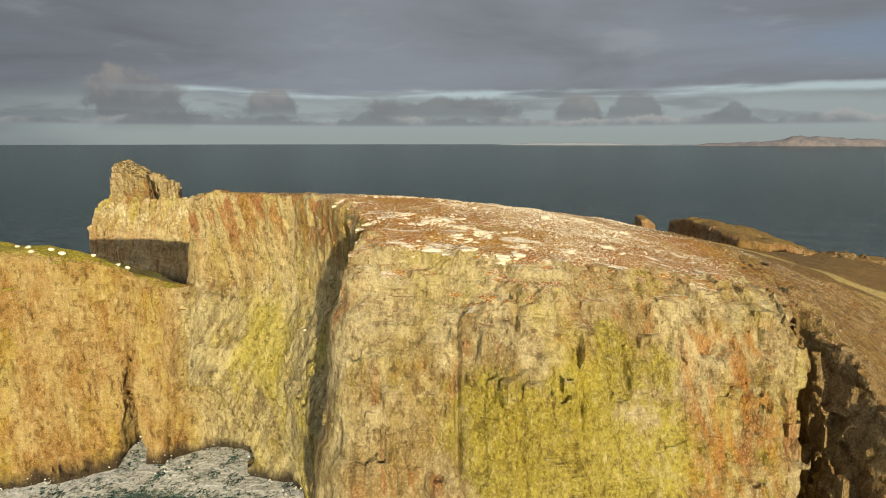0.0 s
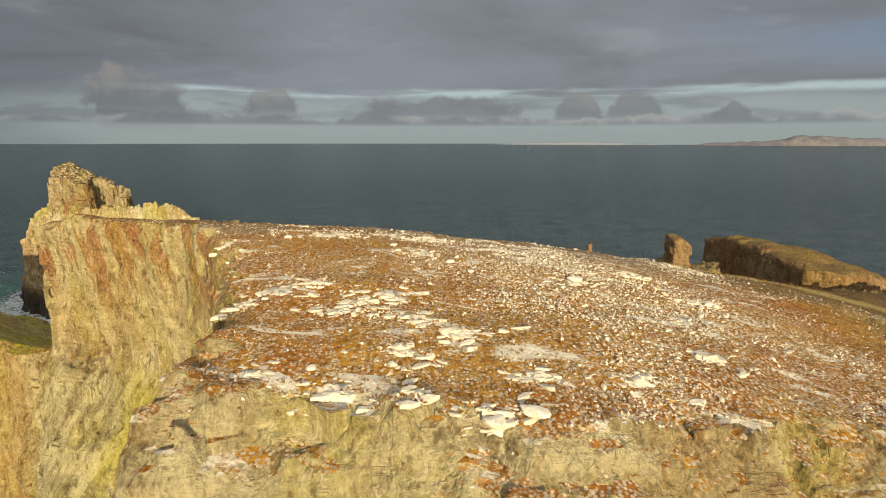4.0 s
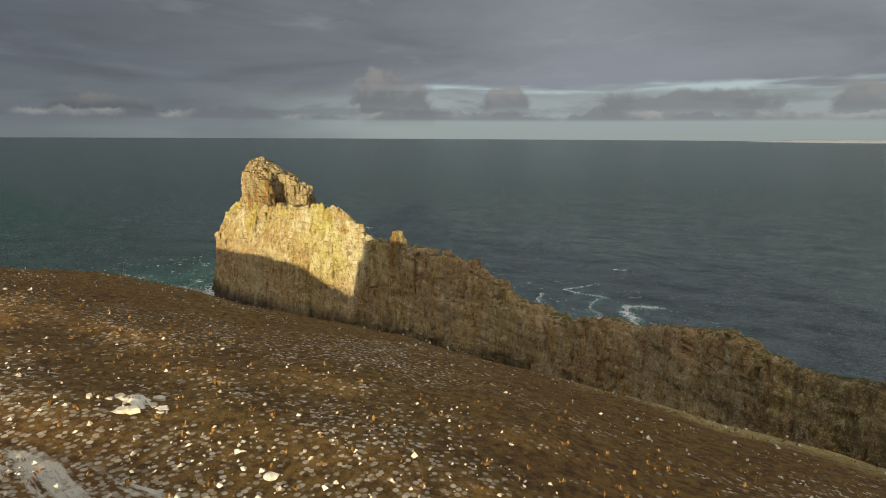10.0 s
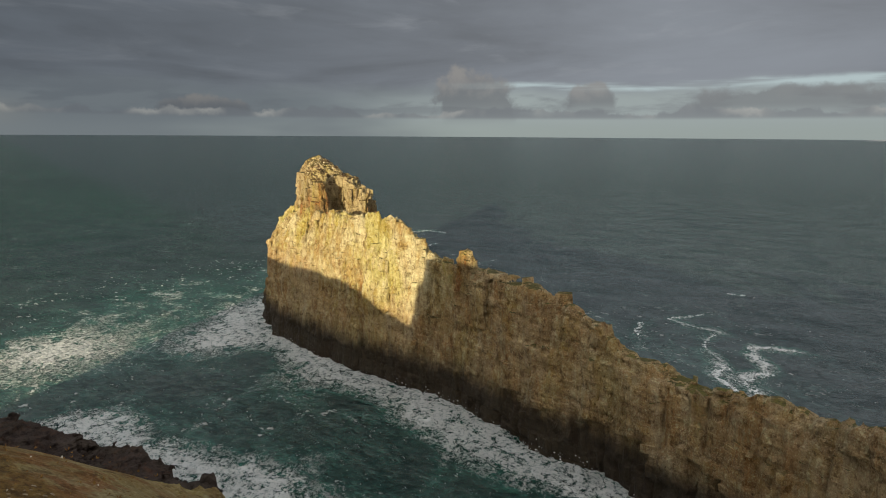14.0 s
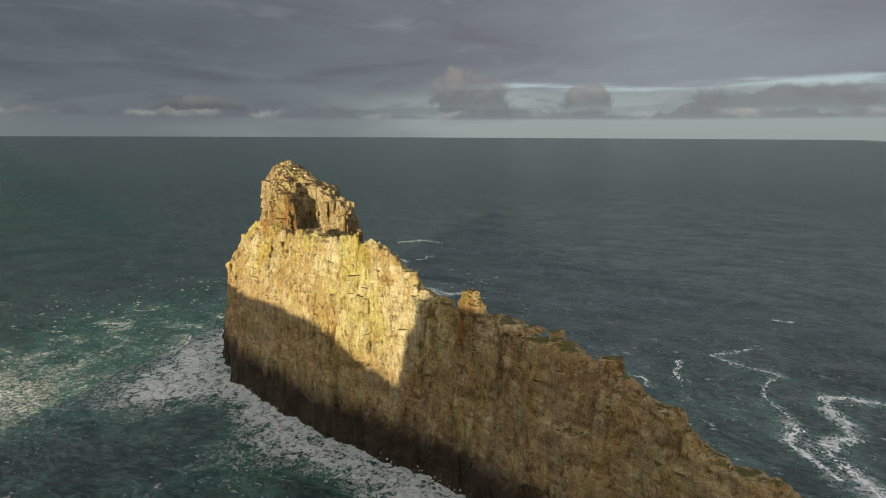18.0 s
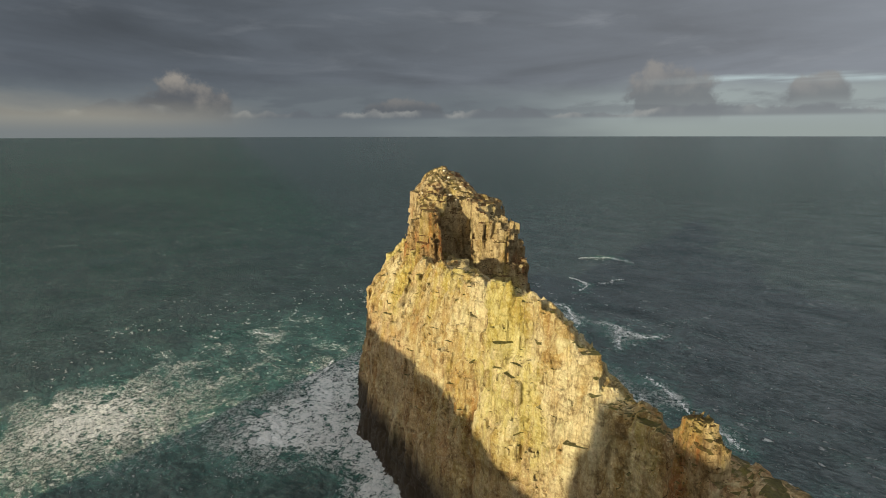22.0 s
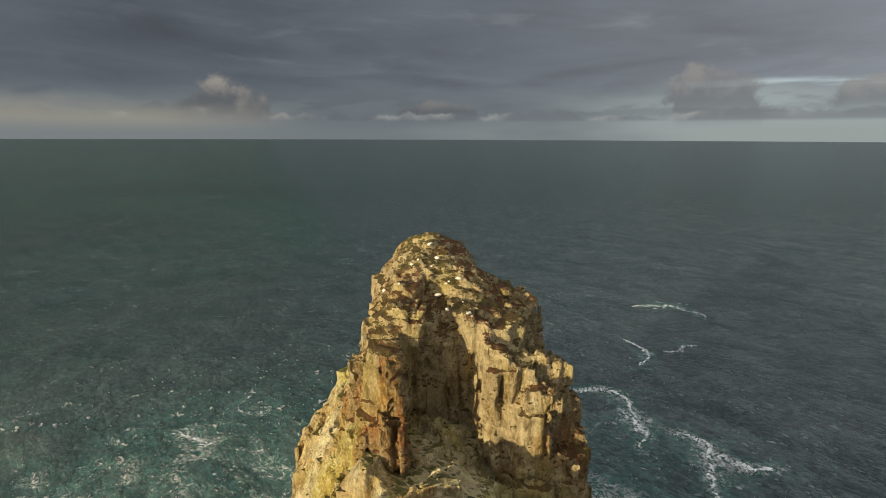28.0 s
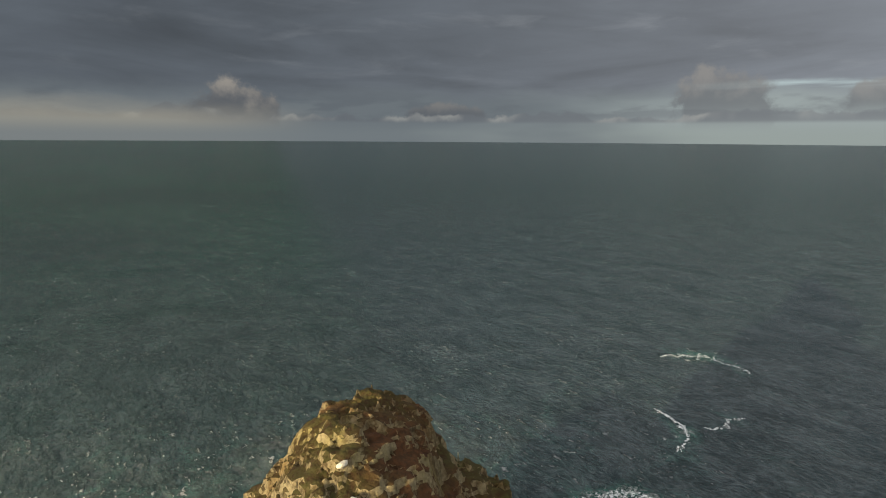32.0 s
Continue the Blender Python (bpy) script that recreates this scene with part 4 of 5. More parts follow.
def head_shape(x, y, z):
    a, b = head_axes(x, y)
    d = poly_distance(a, b, HEAD)[..., None]
    # the summit turf falls away from the sun, down from a rim of blocks to a knob at the back
    peak = 57.0 - 0.20 * np.maximum(a + 4, 0) - 0.35 * np.maximum(-a - 5.5, 0) + 5.0 * ramp(b, 9, 21) * np.exp(-((a - 0.5) / 6.0) ** 4) - 0.10 * np.maximum(b - 24, 0) ** 1.4
    f = smax(-(d + np.interp(z, (20, 36, 43, 50, 58, 62), (7.0, 5.0, 2.2, 0.7, 0, -0.6))) * 0.98, (z - peak[..., None]) * 0.95, 0.9)
    # buttresses that frame the hollow
    f = smin(f, pillar(a, b, z, (-6.7, 2.6), (2.2, 5.0), 54.8, 0.03, (0.0, 0.30)), 0.3)
    f = smin(f, pillar(a, b, z, (-7.0, -1.6), (1.5, 2.4), 47.6, 0.10), 0.3)
    f = smin(f, pillar(a, b, z, (-9.4, 4.6), (1.9, 2.6), 52.6, 0.05), 0.3)
    f = smin(f, pillar(a, b, z, (6.6, 4.2), (2.4, 3.6), 53.0, 0.03, (-0.35, 0.2)), 0.3)
    f = smin(f, pillar(a, b, z, (9.0, 0.4), (1.4, 2.0), 49.4, 0.05), 0.3)
    f = smin(f, pillar(a, b, z, (11.6, 5.6), (1.7, 2.6), 51.0, 0.08, (-0.6, 0.0)), 0.3)
    f = smin(f, pillar(a, b, z, (13.6, 7.5), (1.6, 2.6), 46.5, 0.10, (-0.5, 0.0)), 0.3)
    # sheer plinth under the right-hand ribs
    f = smin(f, pillar(a, b, z, (11.0, 7.5), (5.0, 9.5), 42.2, 0.09, (-0.15, 0.0)), 0.4)
    # open gully above the turf ledge, running up into the summit turf
    wall = np.interp(z, (40, 46, 52, 56, 60), (5.0, 4.9, 4.2, 3.2, 1.5))
    back = np.interp(z, (40, 50, 53, 56, 59), (8.4, 7.6, 8.6, 12.0, 16.0))
    hollow = np.maximum(np.maximum(-a[..., None] - wall, a[..., None] - wall - 0.6 + 0.26 * np.maximum(b, 0)[..., None]), b[..., None] - back)
    return smax(f, -hollow, 0.3)


stack_relief = cliff_relief(-0.10, ((5.5, 15, 1.6), (2.6, 6.0, 1.4), (1.3, 2.2, 0.9)), 40)
fin_relief = cliff_relief(-0.05, ((10, 13, 1.8), (5, 6.5, 1.3), (2.4, 2.0, 0.6)), 60)


def ridge_relief(x, y, z):
    """Columns under the sunlit crest pass into level beds along the fin."""
    k = ramp(x + 6 * vnoise(x / 9, y / 9, z / 6, 44), -84, -64)
    k = np.maximum(k, 0.7 * (1 - ramp(z, 14, 24)))
    c = 0.9 * x - 0.4 * y
    crack = joints(c, z, 3.4, 1.5, 101, 0.10) + joints(c, z, 1.7, 0.8, 111, 0.16, 0.28)
    bench = joints(z + 0.04 * x, c, 4.3, 0.7, 121, 0.0, 0.30)
    return stack_relief(x, y, z) * (1 - k) + fin_relief(x, y, z) * k + crack * (1 - 0.25 * k) + bench * k


def stack_shape(x, y, z):
    return np.maximum(ridge_shape(x, y, z), (-(x + 166)[..., None] - 0.12 * (45 - z)))


v_, f_ = solid((-178, 232, -3), (-66, 312, 50), 0.42, stack_shape, ridge_relief)
keep_stack = (v_, f_)
sea_stack = tagged(new("sea_stack"), "tall ochre sea stack with a hollowed summit, rising from surf", "sea stack")
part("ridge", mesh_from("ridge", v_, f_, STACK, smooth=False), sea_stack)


def head_relief(x, y, z):
    """Tall joint columns."""
    n = 0.5 * vnoise(x / 8, y / 8, z / 12, 31) + 1.2 * blocks(x, y, z, 3.2, 8.0, 0.0, 32) + 0.9 * blocks(x, y, z, 1.7, 3.2, 0.1, 33) + 0.5 * blocks(x, y, z, 0.9, 1.3, 0.1, 34)
    a, b = head_axes(x, y)
    low = 1 - ramp(z, 50, 58)
    return n + 0.2 * vnoise(x / 1.3, y / 1.3, z / 1.3, 35) + (joints(a, z, 1.9, 0.8, 131, 0.03, 0.28) + joints(b, z, 2.3, 0.8, 141, 0.05, 0.28)) * (0.35 + 0.65 * low)


v_, f_ = solid((-172, 254, 12), (-118, 304, 66), 0.36, head_shape, head_relief)
keep_head = (v_, f_)
part("summit_crag", mesh_from("summit_crag", v_, f_, CRAG, smooth=False), sea_stack, "jointed crag with a dark hollow")


def fin_shape(x, y, z):
    return np.maximum(ridge_shape(x, y, z), np.maximum(-(x + 69.5), x - 87)[..., None])


v_, f_ = solid((-73, 168, -3), (90, 262, 42), 0.52, fin_shape, ridge_relief)
keep_fin = (v_, f_)
fin = tagged(new("rock_fin"), "long shaded brown rock fin with layered strata", "rock ridge")
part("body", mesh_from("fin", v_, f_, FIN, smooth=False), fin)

# ---- pale cap of blocks on the crest ----
def cap_shape(x, y, z):
    u, v = (x + 69.6) * 0.9 - (y - 245.2) * 0.43, (y - 245.2) * 0.9 + (x + 69.6) * 0.43
    return smin(pillar(u, v, z, (-0.4, 0.0), (1.5, 1.3), 41.6, 0.10), pillar(u, v, z, (1.3, 0.2), (1.2, 1.1), 40.3, 0.12), 0.3)


v_, f_ = solid((-76, 239, 31), (-63, 252, 43), 0.28, cap_shape, lambda x, y, z: 0.7 * blocks(x, y, z, 1.0, 2.2, 0.0, 150) + 0.4 * blocks(x, y, z, 0.5, 0.7, 0.0, 151))
part("cap", mesh_from("cap", v_, f_, CRAG, smooth=False), sea_stack, "pale ribbed knob on the crest")

# ---- far islet, tower, pinnacle ----
FAR_EDGE = ((89.5, 200), (90.5, 184), (93.5, 160), (101, 157), (114, 163), (132, 171), (141, 180), (140, 194), (122, 206), (98, 208))


def far_shape(x, y, z):
    d = poly_distance(x, y, FAR_EDGE)[..., None]
    h = (np.interp(x, (88, 94, 110, 126, 136, 143), (44.0, 44.6, 42.0, 36.5, 30.5, 24)) - 0.10 * np.maximum(182 - y, 0) - 0.20 * np.maximum(y - 190, 0))[..., None]
    return smax(-(d + 0.05 * (44 - z)), (z - h) * 0.92, 1.0)


def tower_shape(x, y, z):
    t = poly_distance(x, y, ((71.8, 182), (77, 182), (77.5, 187), (71.8, 187.5)))[..., None]
    return smax(-(t + 0.05 * (44 - z)), z - 45.6 + 0.9 * np.maximum(x - 74.5, 0)[..., None], 0.8)


def far_relief(x, y, z):
    return 0.5 * vnoise(x / 7, y / 7, z / 9, 80) + 0.7 * blocks(x, y, z, 2.6, 2.2, 0.1, 81) + 0.4 * blocks(x, y, z, 1.2, 1.0, 0.1, 82)


far_islet = tagged(new("rock_islet"), "brown grassy rock islet with a tower, half in shade", "rock islet")
v_, f_ = solid((82, 138, -3), (188, 222, 49), 0.8, far_shape, far_relief)
part("body", mesh_from("far_islet", v_, f_, SPIRE), far_islet)
v_, f_ = solid((64, 174, -3), (86, 196, 49), 0.55, tower_shape, far_relief)
part("tower", mesh_from("tower", v_, f_, SPIRE), far_islet, "orange-brown square rock tower")


def pinnacle_shape(x, y, z):
    r = np.hypot(x - 50.6, (y - 189.5) * 0.8)[..., None]
    return np.maximum(r - 0.95 - 0.012 * np.maximum(42 - z, 0) - 2.2 * ramp(-z, -37, -34), z - 43.2)


v_, f_ = solid((44, 183, 24), (57, 196, 45), 0.4, pinnacle_shape, lambda x, y, z: 0.35 * blocks(x, y, z, 1.2, 1.4, 0.1, 90) + 0.3 * vnoise(x / 2, y / 2, z / 3, 91))
pinnacle = tagged(new("rock_pinnacle"), "slim pale rock pinnacle standing on the fin", "rock pinnacle")
part("body", mesh_from("pinnacle", v_, f_, CRAG), pinnacle)

# ---- sea ----
STREAKS = ((1.0, (8, 279), (3, 289), (-3, 305), (0, 318), (2, 331)), (0.8, (2, 331), (7, 333), (13, 336)), (0.9, (-15, 314), (-8, 297), (-3, 289)), (0.5, (-16, 339), (-28, 346), (-21, 359)), (0.4, (-15, 314), (-16, 339)),
           (0.4, (-40, 336), (-35, 319)), (0.5, (-43, 311), (-53, 317)), (0.6, (-13, 393), (-8, 402)), (0.7, (-231, 453), (-217, 464), (-205, 462)), (0.6, (-208, 412), (-193, 404), (-188, 396)),
           (0.8, (-192, 363), (-184, 372), (-169, 364), (-162, 355)), (0.8, (-159, 364), (-150, 363), (-141, 365), (-136, 372)), (0.6, (-150, 363), (-141, 352)), (0.6, (-120, 332), (-109, 329), (-100, 322), (-88, 318)), (0.4, (-195, 414), (-190, 428)),
           (0.5, (-240, 261), (-228, 266)), (0.4, (-188, 259), (-196, 268)), (0.4, (60, 260), (72, 276), (90, 280)), (0.5, (130, 300), (150, 330)))
CENTRE = np.array((-40.0, 160.0))
rings = np.concatenate([np.linspace(2, 260, 130), np.geomspace(263, 4950, 120)])
angles = np.linspace(0, 2 * np.pi, 480, endpoint=False)
rr, aa = np.meshgrid(rings, angles, indexing="ij")
sx, sy = CENTRE[0] + rr * np.cos(aa), CENTRE[1] + rr * np.sin(aa)
sz = 49.0 * ramp(rr, 700, 5200) + 0.35 * vnoise(sx / 23, sy / 14, sx * 0, 7) * (rr < 900)
ground_line = np.full(sx.shape, 200.0)
near_sea = rr < 420
flat0 = np.array((0.4,))
for shape, wide in ((islet_shape, 1.0), (shelf_shape, 1.0), (stack_shape, 0.62), (fin_shape, 0.70), (far_shape, 1.0)):
    ground_line[near_sea] = np.minimum(ground_line[near_sea], wide * shape(sx[near_sea][:, None], sy[near_sea][:, None], flat0)[:, 0, 0])
patchy = 0.75 + 0.5 * vnoise(sx / 24, sy / 24, sx * 0, 9)
surf = np.clip(1.62 - ground_line / (12.5 * patchy), 0, 1.20) + 0.34 * np.exp(-np.maximum(ground_line, 0) / 22) * patchy
for px, py, rad, amt in ((-164, 246, 12, 0.95), (-60, 215, 30, 0.12), (-200, 206, 15, 1.15), (-84, 186, 12, 0.55), (-135, 184, 12, 0.45), (-110, 195, 40, 0.10), (-69, 110, 9, 0.8), (-175, 330, 40, 0.2), (-215, 255, 36, 0.32), (-30, 300, 40, 0.15)):
    surf += amt * np.exp(-((sx - px) ** 2 + (sy - py) ** 2) / (2 * rad * rad))
def drift(x, y):
    """Swirl that bends the foam lines."""
    return 4.5 * vnoise(x / 13, y / 13, x * 0, 21) + 1.5 * vnoise(x / 4, y / 4, x * 0, 22), 4.5 * vnoise(x / 13, y / 13, x * 0, 23) + 1.5 * vnoise(x / 4, y / 4, x * 0, 24)


bent_x, bent_y = drift(sx, sy)
bent_x, bent_y = sx + bent_x, sy + bent_y
for line in STREAKS:
    for (ax, ay), (bx_, by_) in zip(line[1:-1], line[2:]):
        t = np.clip(((bent_x - ax) * (bx_ - ax) + (bent_y - ay) * (by_ - ay)) / ((bx_ - ax) ** 2 + (by_ - ay) ** 2), 0, 1)
        surf += 0.62 * line[0] * np.exp(-((bent_x - ax - t * (bx_ - ax)) ** 2 + (bent_y - ay - t * (by_ - ay)) ** 2) / 11.0)
surf = np.minimum(surf, 1.28)
grid = np.arange(rr.size).reshape(rr.shape)
nxt = np.roll(grid, -1, 1)
sea_quads = np.stack([grid[:-1], grid[1:], nxt[1:], nxt[:-1]], -1).reshape(-1, 4)
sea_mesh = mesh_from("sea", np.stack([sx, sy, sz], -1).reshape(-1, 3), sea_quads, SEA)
attr = sea_mesh.attributes.new("surf", "FLOAT", "POINT")
attr.data.foreach_set("value", surf.astype(np.float32).ravel())
sea = tagged(new("water", sea_mesh), "dark green choppy ocean with white surf round the rocks", "sea", kind="structure")

# ---- distant headland ----
def headland(name, label, centre_dir, width, height, dist, seed, mat):
    """A low hazy coast on the horizon."""
    n = 90
    u = np.linspace(-1, 1, n)
    side = np.array((centre_dir[1], -centre_dir[0]))
    prof = height * np.clip(1 - np.abs(u) ** 3, 0, 1) * (0.75 + 0.35 * vnoise(u * 3 + 9, u * 0, u * 0, seed) + 0.12 * vnoise(u * 14, u * 0, u * 0, seed + 1))
    rows = []
    for depth, k in ((-60, -0.4), (-30, 0.55), (60, 0.95), (260, 1.0), (420, -0.4)):
        c = np.array(centre_dir) * (dist + depth)
        xy = c[None] + (u * width)[:, None] * side[None]
        rows.append(np.column_stack([xy, 44 + prof * k + 2 * vnoise(u * 30, u * 0 + depth, u * 0, seed)]))
    v = np.concatenate(rows)
    idx = np.arange(len(v)).reshape(len(rows), n)
    q = np.stack([idx[:-1, :-1], idx[:-1, 1:], idx[1:, 1:], idx[1:, :-1]], -1).reshape(-1, 4)
    return tagged(new(name, mesh_from(name, v, q, mat)), label, "coast", kind="structure")


# distance haze mixed into both coast colours
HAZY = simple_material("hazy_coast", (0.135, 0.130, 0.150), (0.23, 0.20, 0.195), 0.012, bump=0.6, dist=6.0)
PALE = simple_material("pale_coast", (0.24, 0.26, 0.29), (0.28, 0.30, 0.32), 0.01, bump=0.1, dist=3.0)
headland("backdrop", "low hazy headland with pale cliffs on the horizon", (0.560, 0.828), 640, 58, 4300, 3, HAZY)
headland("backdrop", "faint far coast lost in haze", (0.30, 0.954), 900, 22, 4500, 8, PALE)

# ---- stones, turf and boulders on the plateau ----
rng = np.random.default_rng(5)


def lump(seed, flat=0.7, cuts=7, fine=1):
    """An angular stone of unit size: a coarse ball cut by planes."""
    r = np.random.default_rng(seed)
    bm = bmesh.new()
    bmesh.ops.create_icosphere(bm, subdivisions=fine, radius=1.0)
    for v in bm.verts:
        v.co *= 1 + r.uniform(-0.12, 0.12) / fine
    for _ in range(cuts):
        nrm = Vector(r.normal(size=3)).normalized()
        lim = r.uniform(0.55, 0.8)
        for v in bm.verts:
            over = v.co.dot(nrm) - lim
            if over > 0:
                v.co -= nrm * over
    for v in bm.verts:
        v.co.z *= flat
    co = np.array([v.co[:] for v in bm.verts])
    fa = np.array([[v.index for v in f.verts] for f in bm.faces])
    bm.free()
    return co, fa


def shard(seed):
    """A small angular pebble of eight faces."""
    r = np.random.default_rng(seed)
    co = np.array(((1, 0, 0), (0, 1, 0), (-1, 0, 0), (0, -1, 0), (0.2, 0.1, 0.8), (0, 0, -0.7)), float) + r.uniform(-0.3, 0.3, (6, 3))
    fa = np.array(((0, 1, 4), (1, 2, 4), (2, 3, 4), (3, 0, 4), (1, 0, 5), (2, 1, 5), (3, 2, 5), (0, 3, 5)))
    return co, fa


# highest ground under each half metre of the plateau
gx0, gy0, gstep = -150.0, 38.0, 0.70
top_map = np.full((480, 185), -50.0)
ci = np.clip(((islet_verts[:, 0] - gx0) / gstep).astype(int), 0, 479)
cj = np.clip(((islet_verts[:, 1] - gy0) / gstep).astype(int), 0, 184)
np.maximum.at(top_map, (ci, cj), islet_verts[:, 2])


def ground_z(x, y):
    return top_map[np.clip(((x - gx0) / gstep).astype(int), 0, 479), np.clip(((y - gy0) / gstep).astype(int), 0, 184)]


def scatter(name, shapes, x, y, z, size, mat, label, category, squash=1.0, sink=0.3, lean=0.5):
    """Many small pieces joined in one mesh."""
    vs, fs, base = [], [], 0
    pick = rng.integers(0, len(shapes), len(x))
    for k, (co, fa) in enumerate(shapes):
        on = np.nonzero(pick == k)[0]
        if not len(on):
            continue
        a = rng.uniform(0, 2 * np.pi, len(on))
        t = rng.normal(0, lean * 0.4, (len(on), 2))
        sc = size[on][:, None, None] * rng.uniform(0.7, 1.3, (len(on), 1, 3))
        v = co[None] * sc
        c, s_ = np.cos(a)[:, None], np.sin(a)[:, None]
        vx, vy = v[..., 0] * c - v[..., 1] * s_, v[..., 0] * s_ + v[..., 1] * c
        vz = v[..., 2] * squash + vx * t[:, :1] + vy * t[:, 1:] + (size[on] * sink)[:, None]
        v = np.stack([vx + x[on][:, None], vy + y[on][:, None], vz + z[on][:, None]], -1)
        vs.append(v.reshape(-1, 3))
        fs.append((fa[None] + base + np.arange(len(on))[:, None, None] * len(co)).reshape(-1, 3))
        base += len(on) * len(co)
    return tagged(new(name, mesh_from(name, np.concatenate(vs), np.concatenate(fs), mat, smooth=False)), label, category, kind="stuff")


STONE = simple_material("pale_stone", (0.52, 0.42, 0.30), (0.78, 0.69, 0.55), 1.2, bump=0.5, dist=0.08, island=0.5)
HEATHER = simple_material("heather", (0.22, 0.10, 0.03), (0.36, 0.20, 0.05), 0.5, bump=0.4, dist=0.06, island=0.55)
MOSS = simple_material("ochre_scrub", (0.26, 0.20, 0.03), (0.46, 0.36, 0.05), 0.4, bump=0.4, dist=0.06, island=0.5)


def spots(count, x0, x1, y0, y1, density):
    x, y = rng.uniform(x0, x1, count), rng.uniform(y0, y1, count)
    z = ground_z(x, y)
    on = (poly_distance(x, y, ISLET_EDGE) > 0.3) & (z > 30) & (np.abs(z - plateau_height(x, y)) < 2.6) & (rng.uniform(0, 1, count) < density(x, y))
    return x[on], y[on], z[on]


def stony(x, y):
    n = 0.5 + 0.5 * vnoise(x / 9, y / 6, x * 0, 51) + 0.35 * vnoise(x / 3, y / 2, x * 0, 52)
    n = np.clip((n - 0.28) * 1.7, 0.03, 1.1)
    n = n * (0.25 + 0.75 * ramp(y + 0.6 * x + 5 * vnoise(x / 8, y / 8, x * 0, 54), 66, 76))
    far = 1 - 0.9 * ramp(y + 8 * vnoise(x / 12, y / 12, x * 0, 53), 98, 114)
    return np.clip(n * (0.35 + 0.65 * ramp(x - 0.35 * (y - 62), -14, 4)), 0.04, 1) * far * (1 - 0.9 * ramp(x, 36, 48))


pebbles = [shard(k) for k in range(10)]
px, py, pz = spots(190000, -52, 62, 61, 139, stony)
scatter("scattered_stones", pebbles, px, py, pz, 0.03 + 0.09 * rng.random(len(px)) ** 2.6, STONE, "small pale stones strewn over the turf", "stones")
lumps = [lump(k, 0.6) for k in range(10)]
px, py, pz = spots(6000, -52, 62, 61, 136, lambda x, y: stony(x, y) ** 1.5)
scatter("loose_rocks", lumps, px, py, pz, 0.09 + 0.22 * rng.random(len(px)) ** 3, STONE, "loose pale angular rocks on the plateau", "rocks")
def tuft(seed):
    """A tussock of short blades."""
    r = np.random.default_rng(seed)
    co, fa = [], []
    for k in range(6):
        a = r.uniform(0, 6.28)
        c, s_ = math.cos(a), math.sin(a)
        b = np.array((0.45 * c, 0.45 * s_, 0)) * r.uniform(0.2, 1)
        co += [b + (-0.3 * s_, 0.3 * c, -0.1), b + (0.3 * s_, -0.3 * c, -0.1), b + (0.5 * c, 0.5 * s_, r.uniform(0.6, 1.1))]
        fa.append((3 * k, 3 * k + 1, 3 * k + 2))
    return np.array(co), np.array(fa)


px, py, pz = spots(80000, -53, 80, 61, 150, lambda x, y: np.clip(1.0 - 0.7 * stony(x, y), 0.2, 1) * (1 - 0.85 * ramp(y + 0.15 * x, 88, 102)))
scatter("heather", [tuft(k) for k in range(8)], px, py, pz, 0.07 + 0.10 * rng.random(len(px)) ** 1.5, HEATHER, "low rusty brown heather clumps", "heather", squash=0.9)

# ---- boulders one by one ----
boulder_meshes = []
for k in range(8):
    co, fa = lump(100 + k, 0.62, 22, 2)
    boulder_meshes.append(mesh_from("boulder", co, fa, STONE, smooth=False))
KNOWN = ((-9.2, 92.1, 0.75), (1.5, 90.4, 0.8), (11.8, 91.3, 0.7), (8.6, 83.1, 0.75), (17.8, 83.8, 1.1), (6.9, 85.3, 0.8), (-11.6, 98.2, 0.6), (-3.5, 105, 0.5), (1.6, 105.7, 0.5), (-1.5, 66, 0.6), (3, 66.5, 0.55), (8.4, 62.8, 1.3), (10.5, 63.2, 1.2), (-24, 98.8, 0.6), (-82, 117, 0.9), (-79, 116, 1.0), (-86, 116, 0.8), (-70, 120, 1.0), (-68.5, 121, 0.8), (-74, 118.5, 0.7), (-89, 117, 0.6), (-84, 114, 0.7))
spots_b = list(KNOWN)
bx, by, bz = spots(900, -40, 55, 62, 122, lambda x, y: stony(x, y) ** 2 * 0.5)
for a, b in zip(bx[:110], by[:110]):
    spots_b.append((a, b, 0.18 + 0.26 * rng.random() ** 2))
for k, (a, b, r) in enumerate(spots_b):
    ob = new("boulder", boulder_meshes[k % 8])
    r = r * (0.62 if b > 60 and a > -40 else 1.0)
    ob.matrix_world = pose(a, b, float(ground_z(np.array([a]), np.array([b]))[0]) + 0.22 * r, 0, 0, float(rng.uniform(0, 360))) @ Matrix.Diagonal((r * float(rng.uniform(0.8, 1.3)), r, r * float(rng.uniform(0.7, 1.1)), 1))
    tagged(ob, "pale angular boulder lying on stony turf", "boulder", "boulders on the plateau")

